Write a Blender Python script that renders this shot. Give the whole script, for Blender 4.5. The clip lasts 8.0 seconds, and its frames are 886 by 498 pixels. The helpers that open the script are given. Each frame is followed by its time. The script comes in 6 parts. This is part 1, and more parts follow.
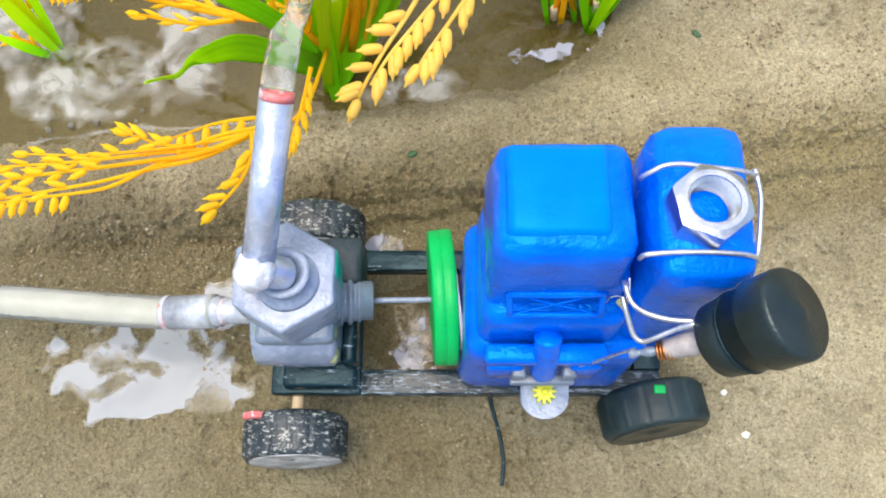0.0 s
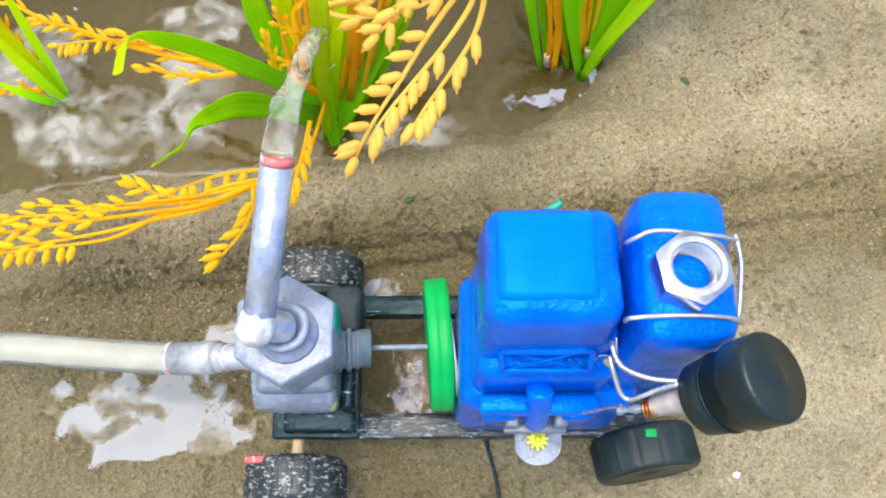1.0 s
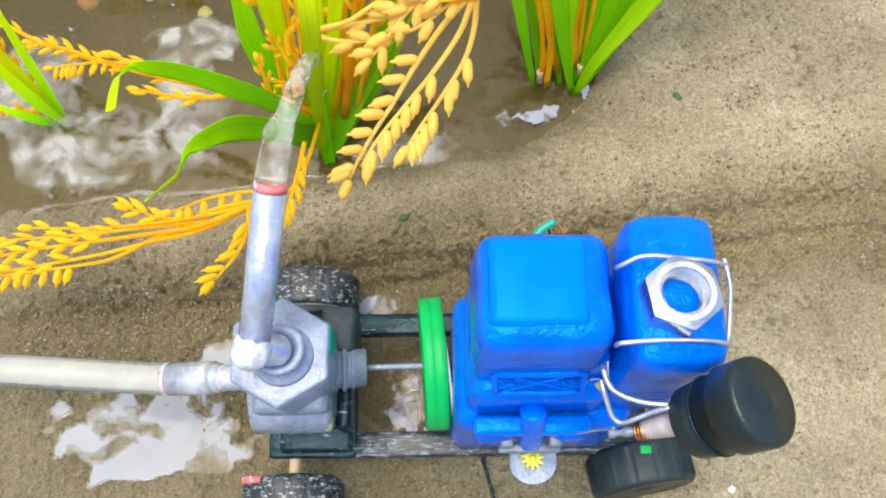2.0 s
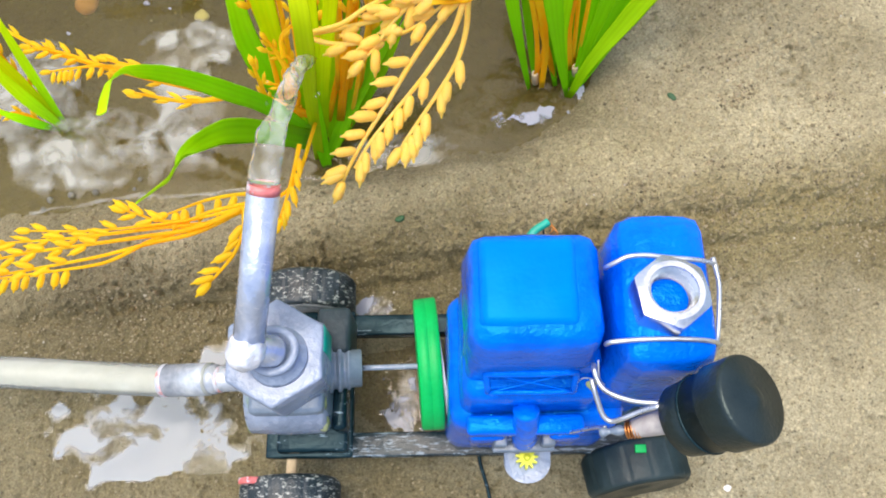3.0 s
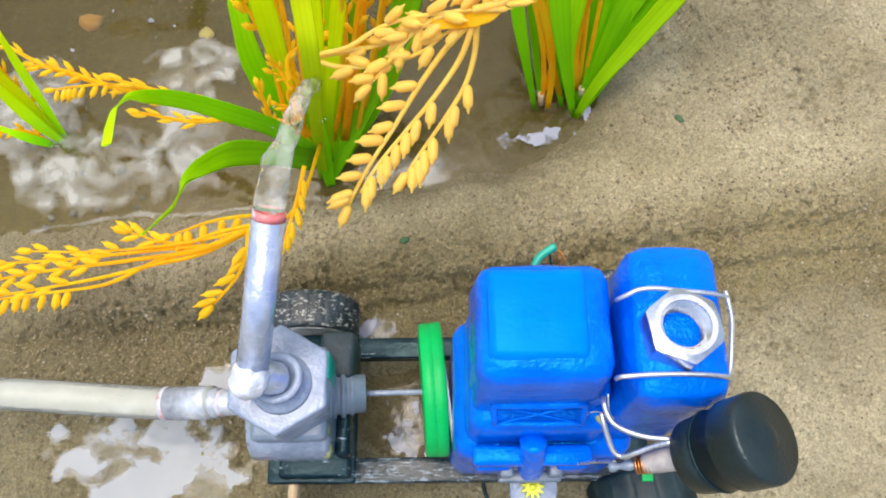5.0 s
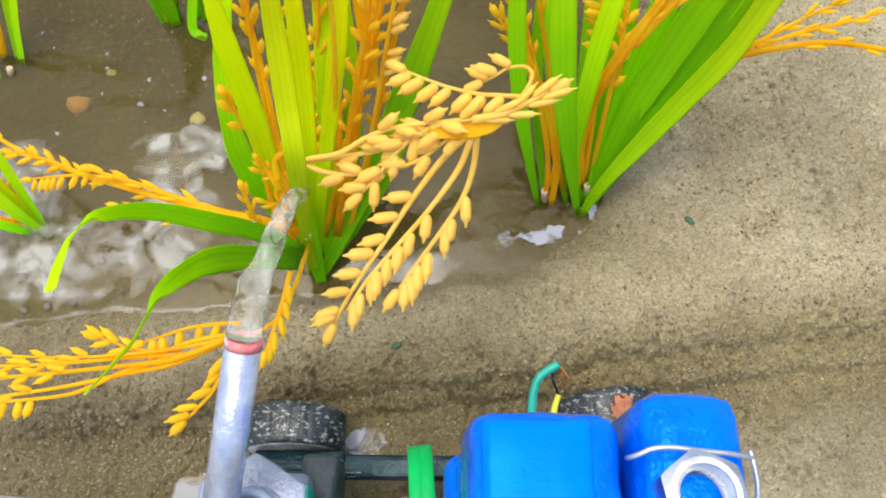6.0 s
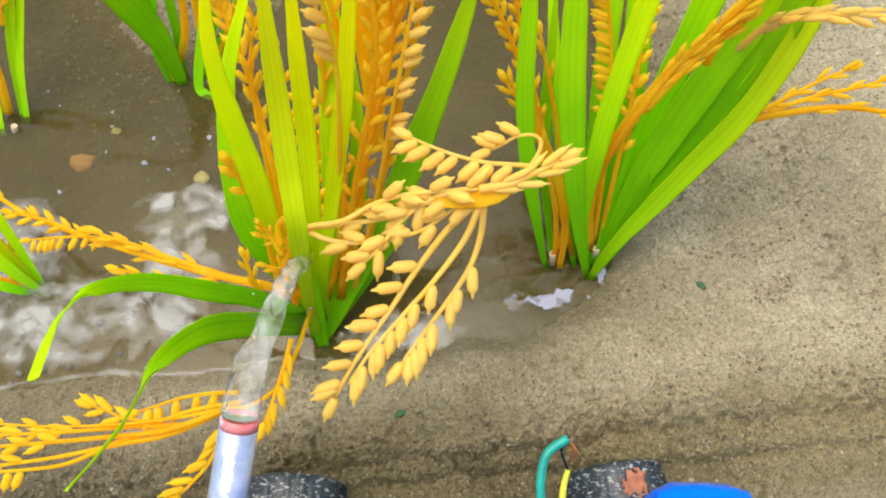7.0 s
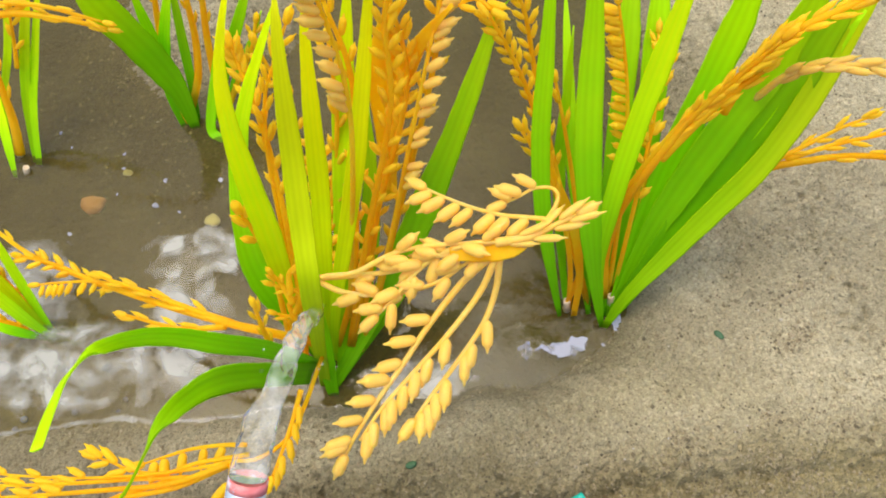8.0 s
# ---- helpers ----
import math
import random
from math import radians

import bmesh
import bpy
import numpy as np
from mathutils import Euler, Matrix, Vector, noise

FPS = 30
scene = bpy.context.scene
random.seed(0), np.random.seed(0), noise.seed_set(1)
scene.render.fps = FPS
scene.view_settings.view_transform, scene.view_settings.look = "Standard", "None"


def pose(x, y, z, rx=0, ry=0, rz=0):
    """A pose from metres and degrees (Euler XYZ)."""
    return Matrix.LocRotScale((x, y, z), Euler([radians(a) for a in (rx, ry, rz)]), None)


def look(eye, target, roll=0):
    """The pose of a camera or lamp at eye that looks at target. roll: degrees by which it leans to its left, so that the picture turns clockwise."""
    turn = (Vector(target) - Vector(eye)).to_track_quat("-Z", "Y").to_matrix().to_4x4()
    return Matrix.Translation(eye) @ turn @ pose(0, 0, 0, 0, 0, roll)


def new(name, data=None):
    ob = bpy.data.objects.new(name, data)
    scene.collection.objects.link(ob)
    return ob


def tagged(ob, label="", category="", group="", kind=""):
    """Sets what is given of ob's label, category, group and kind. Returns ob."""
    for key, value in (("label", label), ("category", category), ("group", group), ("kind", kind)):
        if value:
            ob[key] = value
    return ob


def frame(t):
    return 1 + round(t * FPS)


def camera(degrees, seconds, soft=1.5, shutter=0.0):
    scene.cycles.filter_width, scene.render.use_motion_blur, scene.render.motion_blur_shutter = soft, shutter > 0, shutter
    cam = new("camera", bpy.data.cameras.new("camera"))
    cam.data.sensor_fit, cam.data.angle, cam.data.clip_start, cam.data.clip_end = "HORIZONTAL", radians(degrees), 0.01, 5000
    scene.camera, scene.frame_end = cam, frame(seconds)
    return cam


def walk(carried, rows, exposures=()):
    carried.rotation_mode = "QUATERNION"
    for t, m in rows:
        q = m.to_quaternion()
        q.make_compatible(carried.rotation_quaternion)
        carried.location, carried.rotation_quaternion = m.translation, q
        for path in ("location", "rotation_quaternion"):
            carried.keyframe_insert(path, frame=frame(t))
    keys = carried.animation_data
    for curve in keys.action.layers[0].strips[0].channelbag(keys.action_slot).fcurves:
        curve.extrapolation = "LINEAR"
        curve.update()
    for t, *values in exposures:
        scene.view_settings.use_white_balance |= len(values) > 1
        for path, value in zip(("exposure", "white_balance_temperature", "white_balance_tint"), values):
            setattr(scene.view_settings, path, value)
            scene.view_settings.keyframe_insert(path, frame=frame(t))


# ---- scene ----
# ---- camera: seconds, eye in metres, yaw, degrees below the horizon, roll ----
cam = camera(57.0, 8.0, soft=1.8)
ROWS = [
    (0, -0.00210, -0.08070, 0.23610, -0.002, 77.006, -5.044),
    (0.5, -0.00103, -0.07794, 0.23986, 0.106, 76.280, -5.270),
    (1, -0.00005, -0.07394, 0.24391, -0.194, 75.918, -5.115),
    (1.5, 0.00065, -0.07022, 0.24541, -0.677, 75.768, -4.931),
    (3, 0.00392, -0.07111, 0.24721, 0.343, 75.535, -6.447),
    (3.5, 0.00446, -0.07082, 0.24711, 0.226, 75.557, -6.399),
    (4, 0.00496, -0.07131, 0.24740, 0.124, 75.569, -6.298),
    (4.2, 0.00436, -0.07141, 0.24722, 0.087, 75.567, -6.247),
    (5.3, 0.00282, -0.06140, 0.24446, 0.014, 73.981, -5.331),
    (5.5, 0.00297, -0.05691, 0.24263, -0.147, 73.119, -4.862),
    (6, 0.00562, -0.04918, 0.23581, -0.789, 70.938, -3.754),
    (6.5, 0.00512, -0.04477, 0.23446, -0.541, 69.076, -3.686),
    (7, 0.00602, -0.04263, 0.23255, -0.249, 67.641, -3.892),
    (7.5, 0.00386, -0.03981, 0.23245, 0.195, 66.616, -4.033),
    (8, 0.00510, -0.03734, 0.23129, 0.823, 65.379, -4.521),
]
walk(cam, [(t, pose(x, y, z, 90 - down, 0, yaw) @ pose(0, 0, 0, 0, 0, roll)) for t, x, y, z, yaw, down, roll in ROWS],
     [(0.0, 0.66), (3.0, 0.62), (5.5, 0.52), (8.0, 0.49)])

# ---- world and light: bright overcast day ----
SUN_UP, SUN_TURN = 78.0, 320.0
world = bpy.data.worlds.new("sky")
scene.world = world
world.use_nodes = True
wt = world.node_tree
sky = wt.nodes.new("ShaderNodeTexSky")
sky.sky_type, sky.sun_disc = "NISHITA", False
sky.sun_elevation, sky.sun_rotation = radians(SUN_UP), radians(SUN_TURN)
sky.air_density, sky.dust_density, sky.ozone_density = 1.0, 5.0, 0.6
wt.links.new(sky.outputs[0], wt.nodes["Background"].inputs[0])
wt.nodes["Background"].inputs[1].default_value = 0.20
sun = new("sun", bpy.data.lights.new("sun", "SUN"))
sun.data.energy, sun.data.angle, sun.data.color = 0.95, radians(50), (0.95, 0.985, 0.93)
sun.matrix_world = look((0, 0, 1), (0.10, 0.08, 0.0))

# ---- small kit: lengths below are millimetres ----
MM = 0.001
ORIGIN = {}


def V(*a):
    return Vector(a)


def home(ob):
    while ob.parent:
        ob = ob.parent
    return ORIGIN.get(ob.name, Vector((0, 0, 0)))


def part(name, bm, material, parent=None, label="", smooth=True):
    """Links a bmesh, in millimetres of its thing's frame, as one mesh object."""
    if parent is not None:
        bmesh.ops.translate(bm, verts=bm.verts, vec=-home(parent))
    bmesh.ops.scale(bm, verts=bm.verts, vec=(MM, MM, MM))
    bmesh.ops.recalc_face_normals(bm, faces=bm.faces)
    me = bpy.data.meshes.new(name)
    bm.to_mesh(me)
    bm.free()
    if smooth:
        me.polygons.foreach_set("use_smooth", [True] * len(me.polygons))
    me.materials.append(material)
    ob = new(name, me)
    if parent is not None:
        ob.parent = parent
    if label:
        ob["label"] = label
    return ob


def thing(name, at, label, category, group=""):
    ob = new(name)
    ORIGIN[ob.name] = Vector(at)
    ob.location = Vector(at) * MM
    return tagged(ob, label, category, group)


def rough_up(bm, amount, size, seed=0.0):
    """Uneven hand-made surface."""
    for v in bm.verts:
        p = v.co / size + V(seed, seed * 0.7, -seed)
        v.co += V(noise.noise(p), noise.noise(p + V(31, 7, 3)), noise.noise(p + V(5, 47, 11))) * amount


def block(x0, x1, y0, y1, z0, z1, r=2.0, seg=3, taper=(1.0, 1.0), cuts=0, uneven=0.0, seed=0.0):
    bm = bmesh.new()
    bmesh.ops.create_cube(bm, size=1.0)
    for v in bm.verts:
        tx, ty = (taper if v.co.z > 0 else (1.0, 1.0))
        v.co = V((x0 + x1) / 2 + v.co.x * (x1 - x0) * tx, (y0 + y1) / 2 + v.co.y * (y1 - y0) * ty, (z0 + z1) / 2 + v.co.z * (z1 - z0))
    if r > 0:
        bmesh.ops.bevel(bm, geom=list(bm.edges), offset=r, segments=seg, profile=0.5, affect="EDGES")
    if cuts:
        bmesh.ops.triangulate(bm, faces=bm.faces)
        bmesh.ops.subdivide_edges(bm, edges=[e for e in bm.edges if e.calc_length() > 3], cuts=cuts, use_grid_fill=True)
    if uneven:
        rough_up(bm, uneven, 5.0, seed)
    return bm


def frames_along(pts, hint):
    out = []
    n = len(pts)
    for i in range(n):
        t = (pts[min(i + 1, n - 1)] - pts[max(i - 1, 0)]).normalized()
        s = t.cross(hint)
        if s.length < 1e-4:
            s = t.cross(V(1, 0.2, 0))
        s.normalize()
        out.append((t, s, s.cross(t).normalized()))
    return out


def curve(ctrl, n):
    """A smooth run of n points through the control points."""
    c = [Vector(p) for p in ctrl]
    c = [c[0] * 2 - c[1]] + c + [c[-1] * 2 - c[-2]]
    m = len(c) - 3
    pts = []
    for i in range(n):
        u = i / (n - 1) * m
        k = min(int(u), m - 1)
        f = u - k
        p0, p1, p2, p3 = c[k : k + 4]
        pts.append(0.5 * (2 * p1 + (p2 - p0) * f + (2 * p0 - 5 * p1 + 4 * p2 - p3) * f * f + (3 * p1 - p0 - 3 * p2 + p3) * f * f * f))
    return pts


def sweep(bm, pts, section, hint=(0.13, -0.4, 1.0), caps=True, mark=False):
    """Sweeps closed cross-sections; section(u) gives (side, normal) pairs."""
    rings = []
    if mark:
        across, along = bm.verts.layers.float.new("across"), bm.verts.layers.float.new("along")
    for i, (p, (t, s, nrm)) in enumerate(zip(pts, frames_along(pts, Vector(hint)))):
        u = i / (len(pts) - 1)
        sec = section(u)
        rings.append([bm.verts.new(p + s * a + nrm * b) for a, b in sec])
        if mark:
            top = max(1e-6, max(a for a, b in sec))
            for v, (a, b) in zip(rings[-1], sec):
                v[across], v[along] = a / top, u
    k = len(rings[0])
    for a, b in zip(rings, rings[1:]):
        for j in range(k):
            bm.faces.new((a[j], a[(j + 1) % k], b[(j + 1) % k], b[j]))
    if caps:
        bm.faces.new(rings[0][::-1])
        bm.faces.new(rings[-1])
    return bm


def tube(ctrl, radius, n=24, sides=12, hint=(0.13, -0.4, 1.0), bm=None):
    rad = radius if callable(radius) else (lambda u: radius)
    circle = [(math.cos(2 * math.pi * j / sides), math.sin(2 * math.pi * j / sides)) for j in range(sides)]
    return sweep(bm or bmesh.new(), curve(ctrl, n), lambda u: [(a * rad(u), b * rad(u)) for a, b in circle], hint)


def lathe(a, b, profile, sides=40, bm=None):
    """Turned body on the line from a to b; profile: (share of the way, radius)."""
    a, b = Vector(a), Vector(b)
    bm = bm or bmesh.new()
    t = (b - a).normalized()
    s = t.cross(V(0.2, 0.1, 1) if abs(t.z) < 0.9 else V(1, 0, 0)).normalized()
    q = t.cross(s)
    rings = [[bm.verts.new(a + (b - a) * u + (s * math.cos(2 * math.pi * j / sides) + q * math.sin(2 * math.pi * j / sides)) * r) for j in range(sides)] for u, r in profile]
    for m, n in zip(rings, rings[1:]):
        for j in range(sides):
            bm.faces.new((m[j], m[(j + 1) % sides], n[(j + 1) % sides], n[j]))
    if profile[0][1] > 0.01:
        bm.faces.new(rings[0][::-1])
    if profile[-1][1] > 0.01:
        bm.faces.new(rings[-1])
    return bm


# ---- materials ----
def material(name, low, high, rough=0.5, metal=0.0, size=60.0, bump=0.2, fine=900.0, specular=0.5, flecks=None, fleck_level=0.62, fleck_size=500.0, through_light=0.0, by_object=0.0, coat=0.0, rough_span=0.12, streak=False, orange_peel=0.0, fleck_stretch=0.0, gloss_tint=(1.0, 1.0, 1.0), glow_depth=0.0):
    """Two tones mixed by broad and fine noise, with relief, optional flecks of worn paint and light that passes through. Sizes are per metre."""
    m = bpy.data.materials.new(name)
    m.use_nodes = True
    nt = m.node_tree
    bsdf = nt.nodes["Principled BSDF"]
    N, L = nt.nodes.new, nt.links.new
    co = N("ShaderNodeTexCoord")
    big, small = N("ShaderNodeTexNoise"), N("ShaderNodeTexNoise")
    big.inputs["Scale"].default_value, big.inputs["Detail"].default_value = size, 5
    small.inputs["Scale"].default_value, small.inputs["Detail"].default_value = fine, 4
    L(co.outputs["Object"], big.inputs["Vector"])
    if streak:
        brush = N("ShaderNodeMapping")
        brush.inputs["Scale"].default_value = (0.18, 1.0, 0.7)
        L(co.outputs["Object"], brush.inputs["Vector"])
        L(brush.outputs[0], small.inputs["Vector"])
    else:
        L(co.outputs["Object"], small.inputs["Vector"])
    blend = N("ShaderNodeMath")
    blend.operation = "MULTIPLY_ADD"
    blend.inputs[1].default_value = 0.35
    L(small.outputs["Fac"], blend.inputs[0])
    L(big.outputs["Fac"], blend.inputs[2])
    ramp = N("ShaderNodeValToRGB")
    ramp.color_ramp.elements[0].position, ramp.color_ramp.elements[1].position = 0.48, 0.88
    ramp.color_ramp.elements[0].color, ramp.color_ramp.elements[1].color = (*low, 1), (*high, 1)
    L(blend.outputs[0], ramp.inputs[0])
    colour = ramp.outputs[0]
    if by_object:
        info, hsv, ma = N("ShaderNodeObjectInfo"), N("ShaderNodeHueSaturation"), N("ShaderNodeMapRange")
        ma.inputs["To Min"].default_value, ma.inputs["To Max"].default_value = 1 - by_object, 1 + by_object
        L(info.outputs["Random"], ma.inputs["Value"])
        L(ma.outputs[0], hsv.inputs["Value"])
        L(colour, hsv.inputs["Color"])
        colour = hsv.outputs[0]
    if flecks:
        fn, fr, mix = N("ShaderNodeTexNoise"), N("ShaderNodeValToRGB"), N("ShaderNodeMix")
        fn.inputs["Scale"].default_value, fn.inputs["Detail"].default_value, fn.inputs["Roughness"].default_value = fleck_size, 6, 0.7
        if fleck_stretch:
            long = N("ShaderNodeMapping")
            long.inputs["Scale"].default_value = (fleck_stretch, 1.0, fleck_stretch)
            L(co.outputs["Object"], long.inputs["Vector"])
            L(long.outputs[0], fn.inputs["Vector"])
        else:
            L(brush.outputs[0] if streak else co.outputs["Object"], fn.inputs["Vector"])
        fr.color_ramp.elements[0].position, fr.color_ramp.elements[1].position = fleck_level, fleck_level + 0.05
        L(fn.outputs["Fac"], fr.inputs[0])
        mix.data_type = "RGBA"
        L(fr.outputs[0], mix.inputs["Factor"])
        L(colour, mix.inputs["A"])
        mix.inputs["B"].default_value = (*flecks, 1)
        colour = mix.outputs["Result"]
    L(colour, bsdf.inputs["Base Color"])
    rr = N("ShaderNodeMapRange")
    rr.inputs["To Min"].default_value, rr.inputs["To Max"].default_value = max(0.02, rough - rough_span), min(1, rough + rough_span)
    L(big.outputs["Fac"], rr.inputs["Value"])
    L(rr.outputs[0], bsdf.inputs["Roughness"])
    bsdf.inputs["Metallic"].default_value = metal
    if glow_depth:
        bsdf.inputs["Subsurface Weight"].default_value = 0.7
        bsdf.inputs["Subsurface Radius"].default_value = (1.0, 0.7, 0.2)
        bsdf.inputs["Subsurface Scale"].default_value = glow_depth
    bsdf.inputs["Specular IOR Level"].default_value = specular
    bsdf.inputs["Specular Tint"].default_value = (*gloss_tint, 1)
    bsdf.inputs["Coat Weight"].default_value = coat
    bsdf.inputs["Coat Roughness"].default_value = 0.15
    if bump:
        b1 = N("ShaderNodeBump")
        b1.inputs["Strength"].default_value, b1.inputs["Distance"].default_value = bump, 0.0006
        L(blend.outputs[0], b1.inputs["Height"])
        if orange_peel:
            peel, b2 = N("ShaderNodeTexNoise"), N("ShaderNodeBump")
            peel.inputs["Scale"].default_value, peel.inputs["Detail"].default_value = 1100, 2
            L(co.outputs["Object"], peel.inputs["Vector"])
            b2.inputs["Strength"].default_value, b2.inputs["Distance"].default_value = orange_peel, 0.0005
            L(peel.outputs["Fac"], b2.inputs["Height"])
            L(b1.outputs[0], b2.inputs["Normal"])
            L(b2.outputs[0], bsdf.inputs["Normal"])
            L(b2.outputs[0], bsdf.inputs["Coat Normal"])
        else:
            L(b1.outputs[0], bsdf.inputs["Normal"])
    if through_light:
        tr, mx = N("ShaderNodeBsdfTranslucent"), N("ShaderNodeMixShader")
        L(colour, tr.inputs["Color"])
        mx.inputs[0].default_value = through_light
        L(bsdf.outputs[0], mx.inputs[1])
        L(tr.outputs[0], mx.inputs[2])
        L(mx.outputs[0], nt.nodes["Material Output"].inputs["Surface"])
    return m


BLUE = material("blue_gloss_paint", (0.0, 0.092, 0.60), (0.0, 0.150, 0.86), rough=0.10, size=90, fine=700, bump=0.9, specular=0.55, streak=True, orange_peel=0.5, rough_span=0.06, gloss_tint=(0.04, 0.66, 1.0))
# The top panel's lighter blue holds its sky reflection in the colour.
BLUE_TOP_SHEEN = material("blue_paint_sky_sheen", (0.0, 0.135, 0.72), (0.0, 0.19, 0.90), rough=0.15, size=50, fine=220, bump=0.5, specular=0.25, streak=True, orange_peel=0.12, rough_span=0.08, gloss_tint=(0.04, 0.65, 1.0))
# Pale flecks are scratches, together with painted specular specks.
BLACK = material("black_paint", (0.002, 0.010, 0.015), (0.010, 0.028, 0.036), rough=0.22, specular=0.25, size=120, fine=700, bump=0.8, flecks=(0.30, 0.38, 0.44), fleck_level=0.60, fleck_size=420, streak=True, orange_peel=0.25, gloss_tint=(0.6, 0.9, 1.0))
TYRE = material("worn_black_tyre_paint", (0.010, 0.018, 0.022), (0.035, 0.048, 0.055), rough=0.34, size=150, fine=900, bump=0.8, flecks=(0.33, 0.35, 0.32), fleck_level=0.55, fleck_size=1200, orange_peel=0.3, fleck_stretch=0.45)
SCUFFED = material("scuffed_white_plastic", (0.16, 0.17, 0.17), (0.62, 0.63, 0.63), rough=0.4, size=220, fine=900, bump=0.4)
TYRE_PLAIN = material("dull_black_tyre_paint", (0.006, 0.019, 0.021), (0.020, 0.040, 0.042), rough=0.5, size=140, fine=900, bump=0.5, flecks=(0.24, 0.30, 0.28), fleck_level=0.68, fleck_size=420)
RUBBER = material("black_plastic", (0.004, 0.009, 0.010), (0.014, 0.022, 0.024), rough=0.33, size=120, fine=1500, bump=0.5, flecks=(0.08, 0.10, 0.10), fleck_level=0.68, fleck_size=600, gloss_tint=(0.8, 1.0, 1.0))
GREY = material("grey_blue_paint", (0.16, 0.205, 0.285), (0.30, 0.36, 0.48), rough=0.28, size=110, fine=500, bump=0.9, coat=0.35, flecks=(0.19, 0.26, 0.21), fleck_level=0.62, fleck_size=95, orange_peel=0.35)
GREY_DARK = material("slate_grey_paint", (0.10, 0.14, 0.19), (0.20, 0.255, 0.33), rough=0.36, size=120, fine=600, bump=0.6, coat=0.3, orange_peel=0.3)
SLATE = material("dark_slate_paint", (0.014, 0.026, 0.030), (0.042, 0.062, 0.070), rough=0.42, specular=0.25, size=140, fine=700, bump=0.6, orange_peel=0.3)
SILVER = material("silver_paint", (0.33, 0.40, 0.55), (0.56, 0.63, 0.78), rough=0.2, metal=0.45, size=130, fine=420, bump=0.9, coat=0.5, orange_peel=0.3, flecks=(0.74, 0.78, 0.84), fleck_level=0.60, fleck_size=260, fleck_stretch=0.25)
SLEEVE = material("silver_smeared_hose", (0.26, 0.30, 0.36), (0.52, 0.56, 0.60), rough=0.22, metal=0.15, size=180, fine=500, bump=0.7, coat=0.5, orange_peel=0.3, flecks=(0.34, 0.26, 0.24), fleck_level=0.66, fleck_size=160)
# Pale streaks are brush marks with their sky reflection put into the colour.
RAIL = material("brushed_black_paint", (0.004, 0.012, 0.018), (0.02, 0.038, 0.046), rough=0.25, specular=0.3, size=120, fine=700, bump=0.8, flecks=(0.15, 0.20, 0.245), fleck_level=0.53, fleck_size=1100, streak=True, orange_peel=0.25)
BRIGHT_SILVER = material("bright_silver_glue", (0.52, 0.57, 0.68), (0.80, 0.83, 0.90), rough=0.14, metal=0.3, size=260, fine=500, bump=1.0, coat=0.4, orange_peel=0.4)
STEEL = material("zinc_plated_steel", (0.50, 0.53, 0.57), (0.72, 0.74, 0.77), rough=0.25, metal=0.95, size=200, fine=1200, bump=0.12)
WIRE = material("tinned_wire", (0.42, 0.45, 0.50), (0.66, 0.68, 0.70), rough=0.3, metal=0.8, size=300, fine=1500, bump=0.1)
GREEN_CAP = material("green_plastic", (0.0, 0.36, 0.07), (0.0, 0.48, 0.11), rough=0.4, specular=0.25, size=80, fine=900, bump=0.12)
WHITE_PLASTIC = material("white_plastic", (0.62, 0.64, 0.62), (0.8, 0.8, 0.78), rough=0.4, size=100, fine=900, bump=0.2)
STUB = material("cloudy_pale_plastic", (0.22, 0.20, 0.20), (0.40, 0.38, 0.37), rough=0.35, size=260, fine=900, bump=0.3)
RED = material("red_tape", (0.60, 0.10, 0.10), (0.74, 0.26, 0.25), rough=0.4, size=250, fine=900, bump=0.3, flecks=(0.54, 0.50, 0.56), fleck_level=0.55, fleck_size=240)
RED_WORN = material("worn_red_paint", (0.50, 0.14, 0.13), (0.66, 0.34, 0.32), rough=0.4, size=250, fine=900, bump=0.3, flecks=(0.48, 0.50, 0.55), fleck_level=0.45, fleck_size=260)
YELLOW = material("yellow_plastic", (0.55, 0.62, 0.02), (0.75, 0.75, 0.05), rough=0.4, size=200, fine=900, bump=0.2)
COPPER = material("copper_wire", (0.35, 0.12, 0.03), (0.65, 0.3, 0.1), rough=0.35, metal=0.9, size=500, fine=2000, bump=0.3)
TEAL = material("green_wire_sleeve", (0.0, 0.28, 0.2), (0.01, 0.4, 0.3), rough=0.4, size=200, fine=900, bump=0.1)
WOOD = material("pale_wood_stick", (0.55, 0.42, 0.25), (0.72, 0.6, 0.4), rough=0.7, size=150, fine=1500, bump=0.4)
RUST = material("rusty_patch", (0.30, 0.10, 0.05), (0.50, 0.20, 0.10), rough=0.8, size=500, fine=2000, bump=0.5)


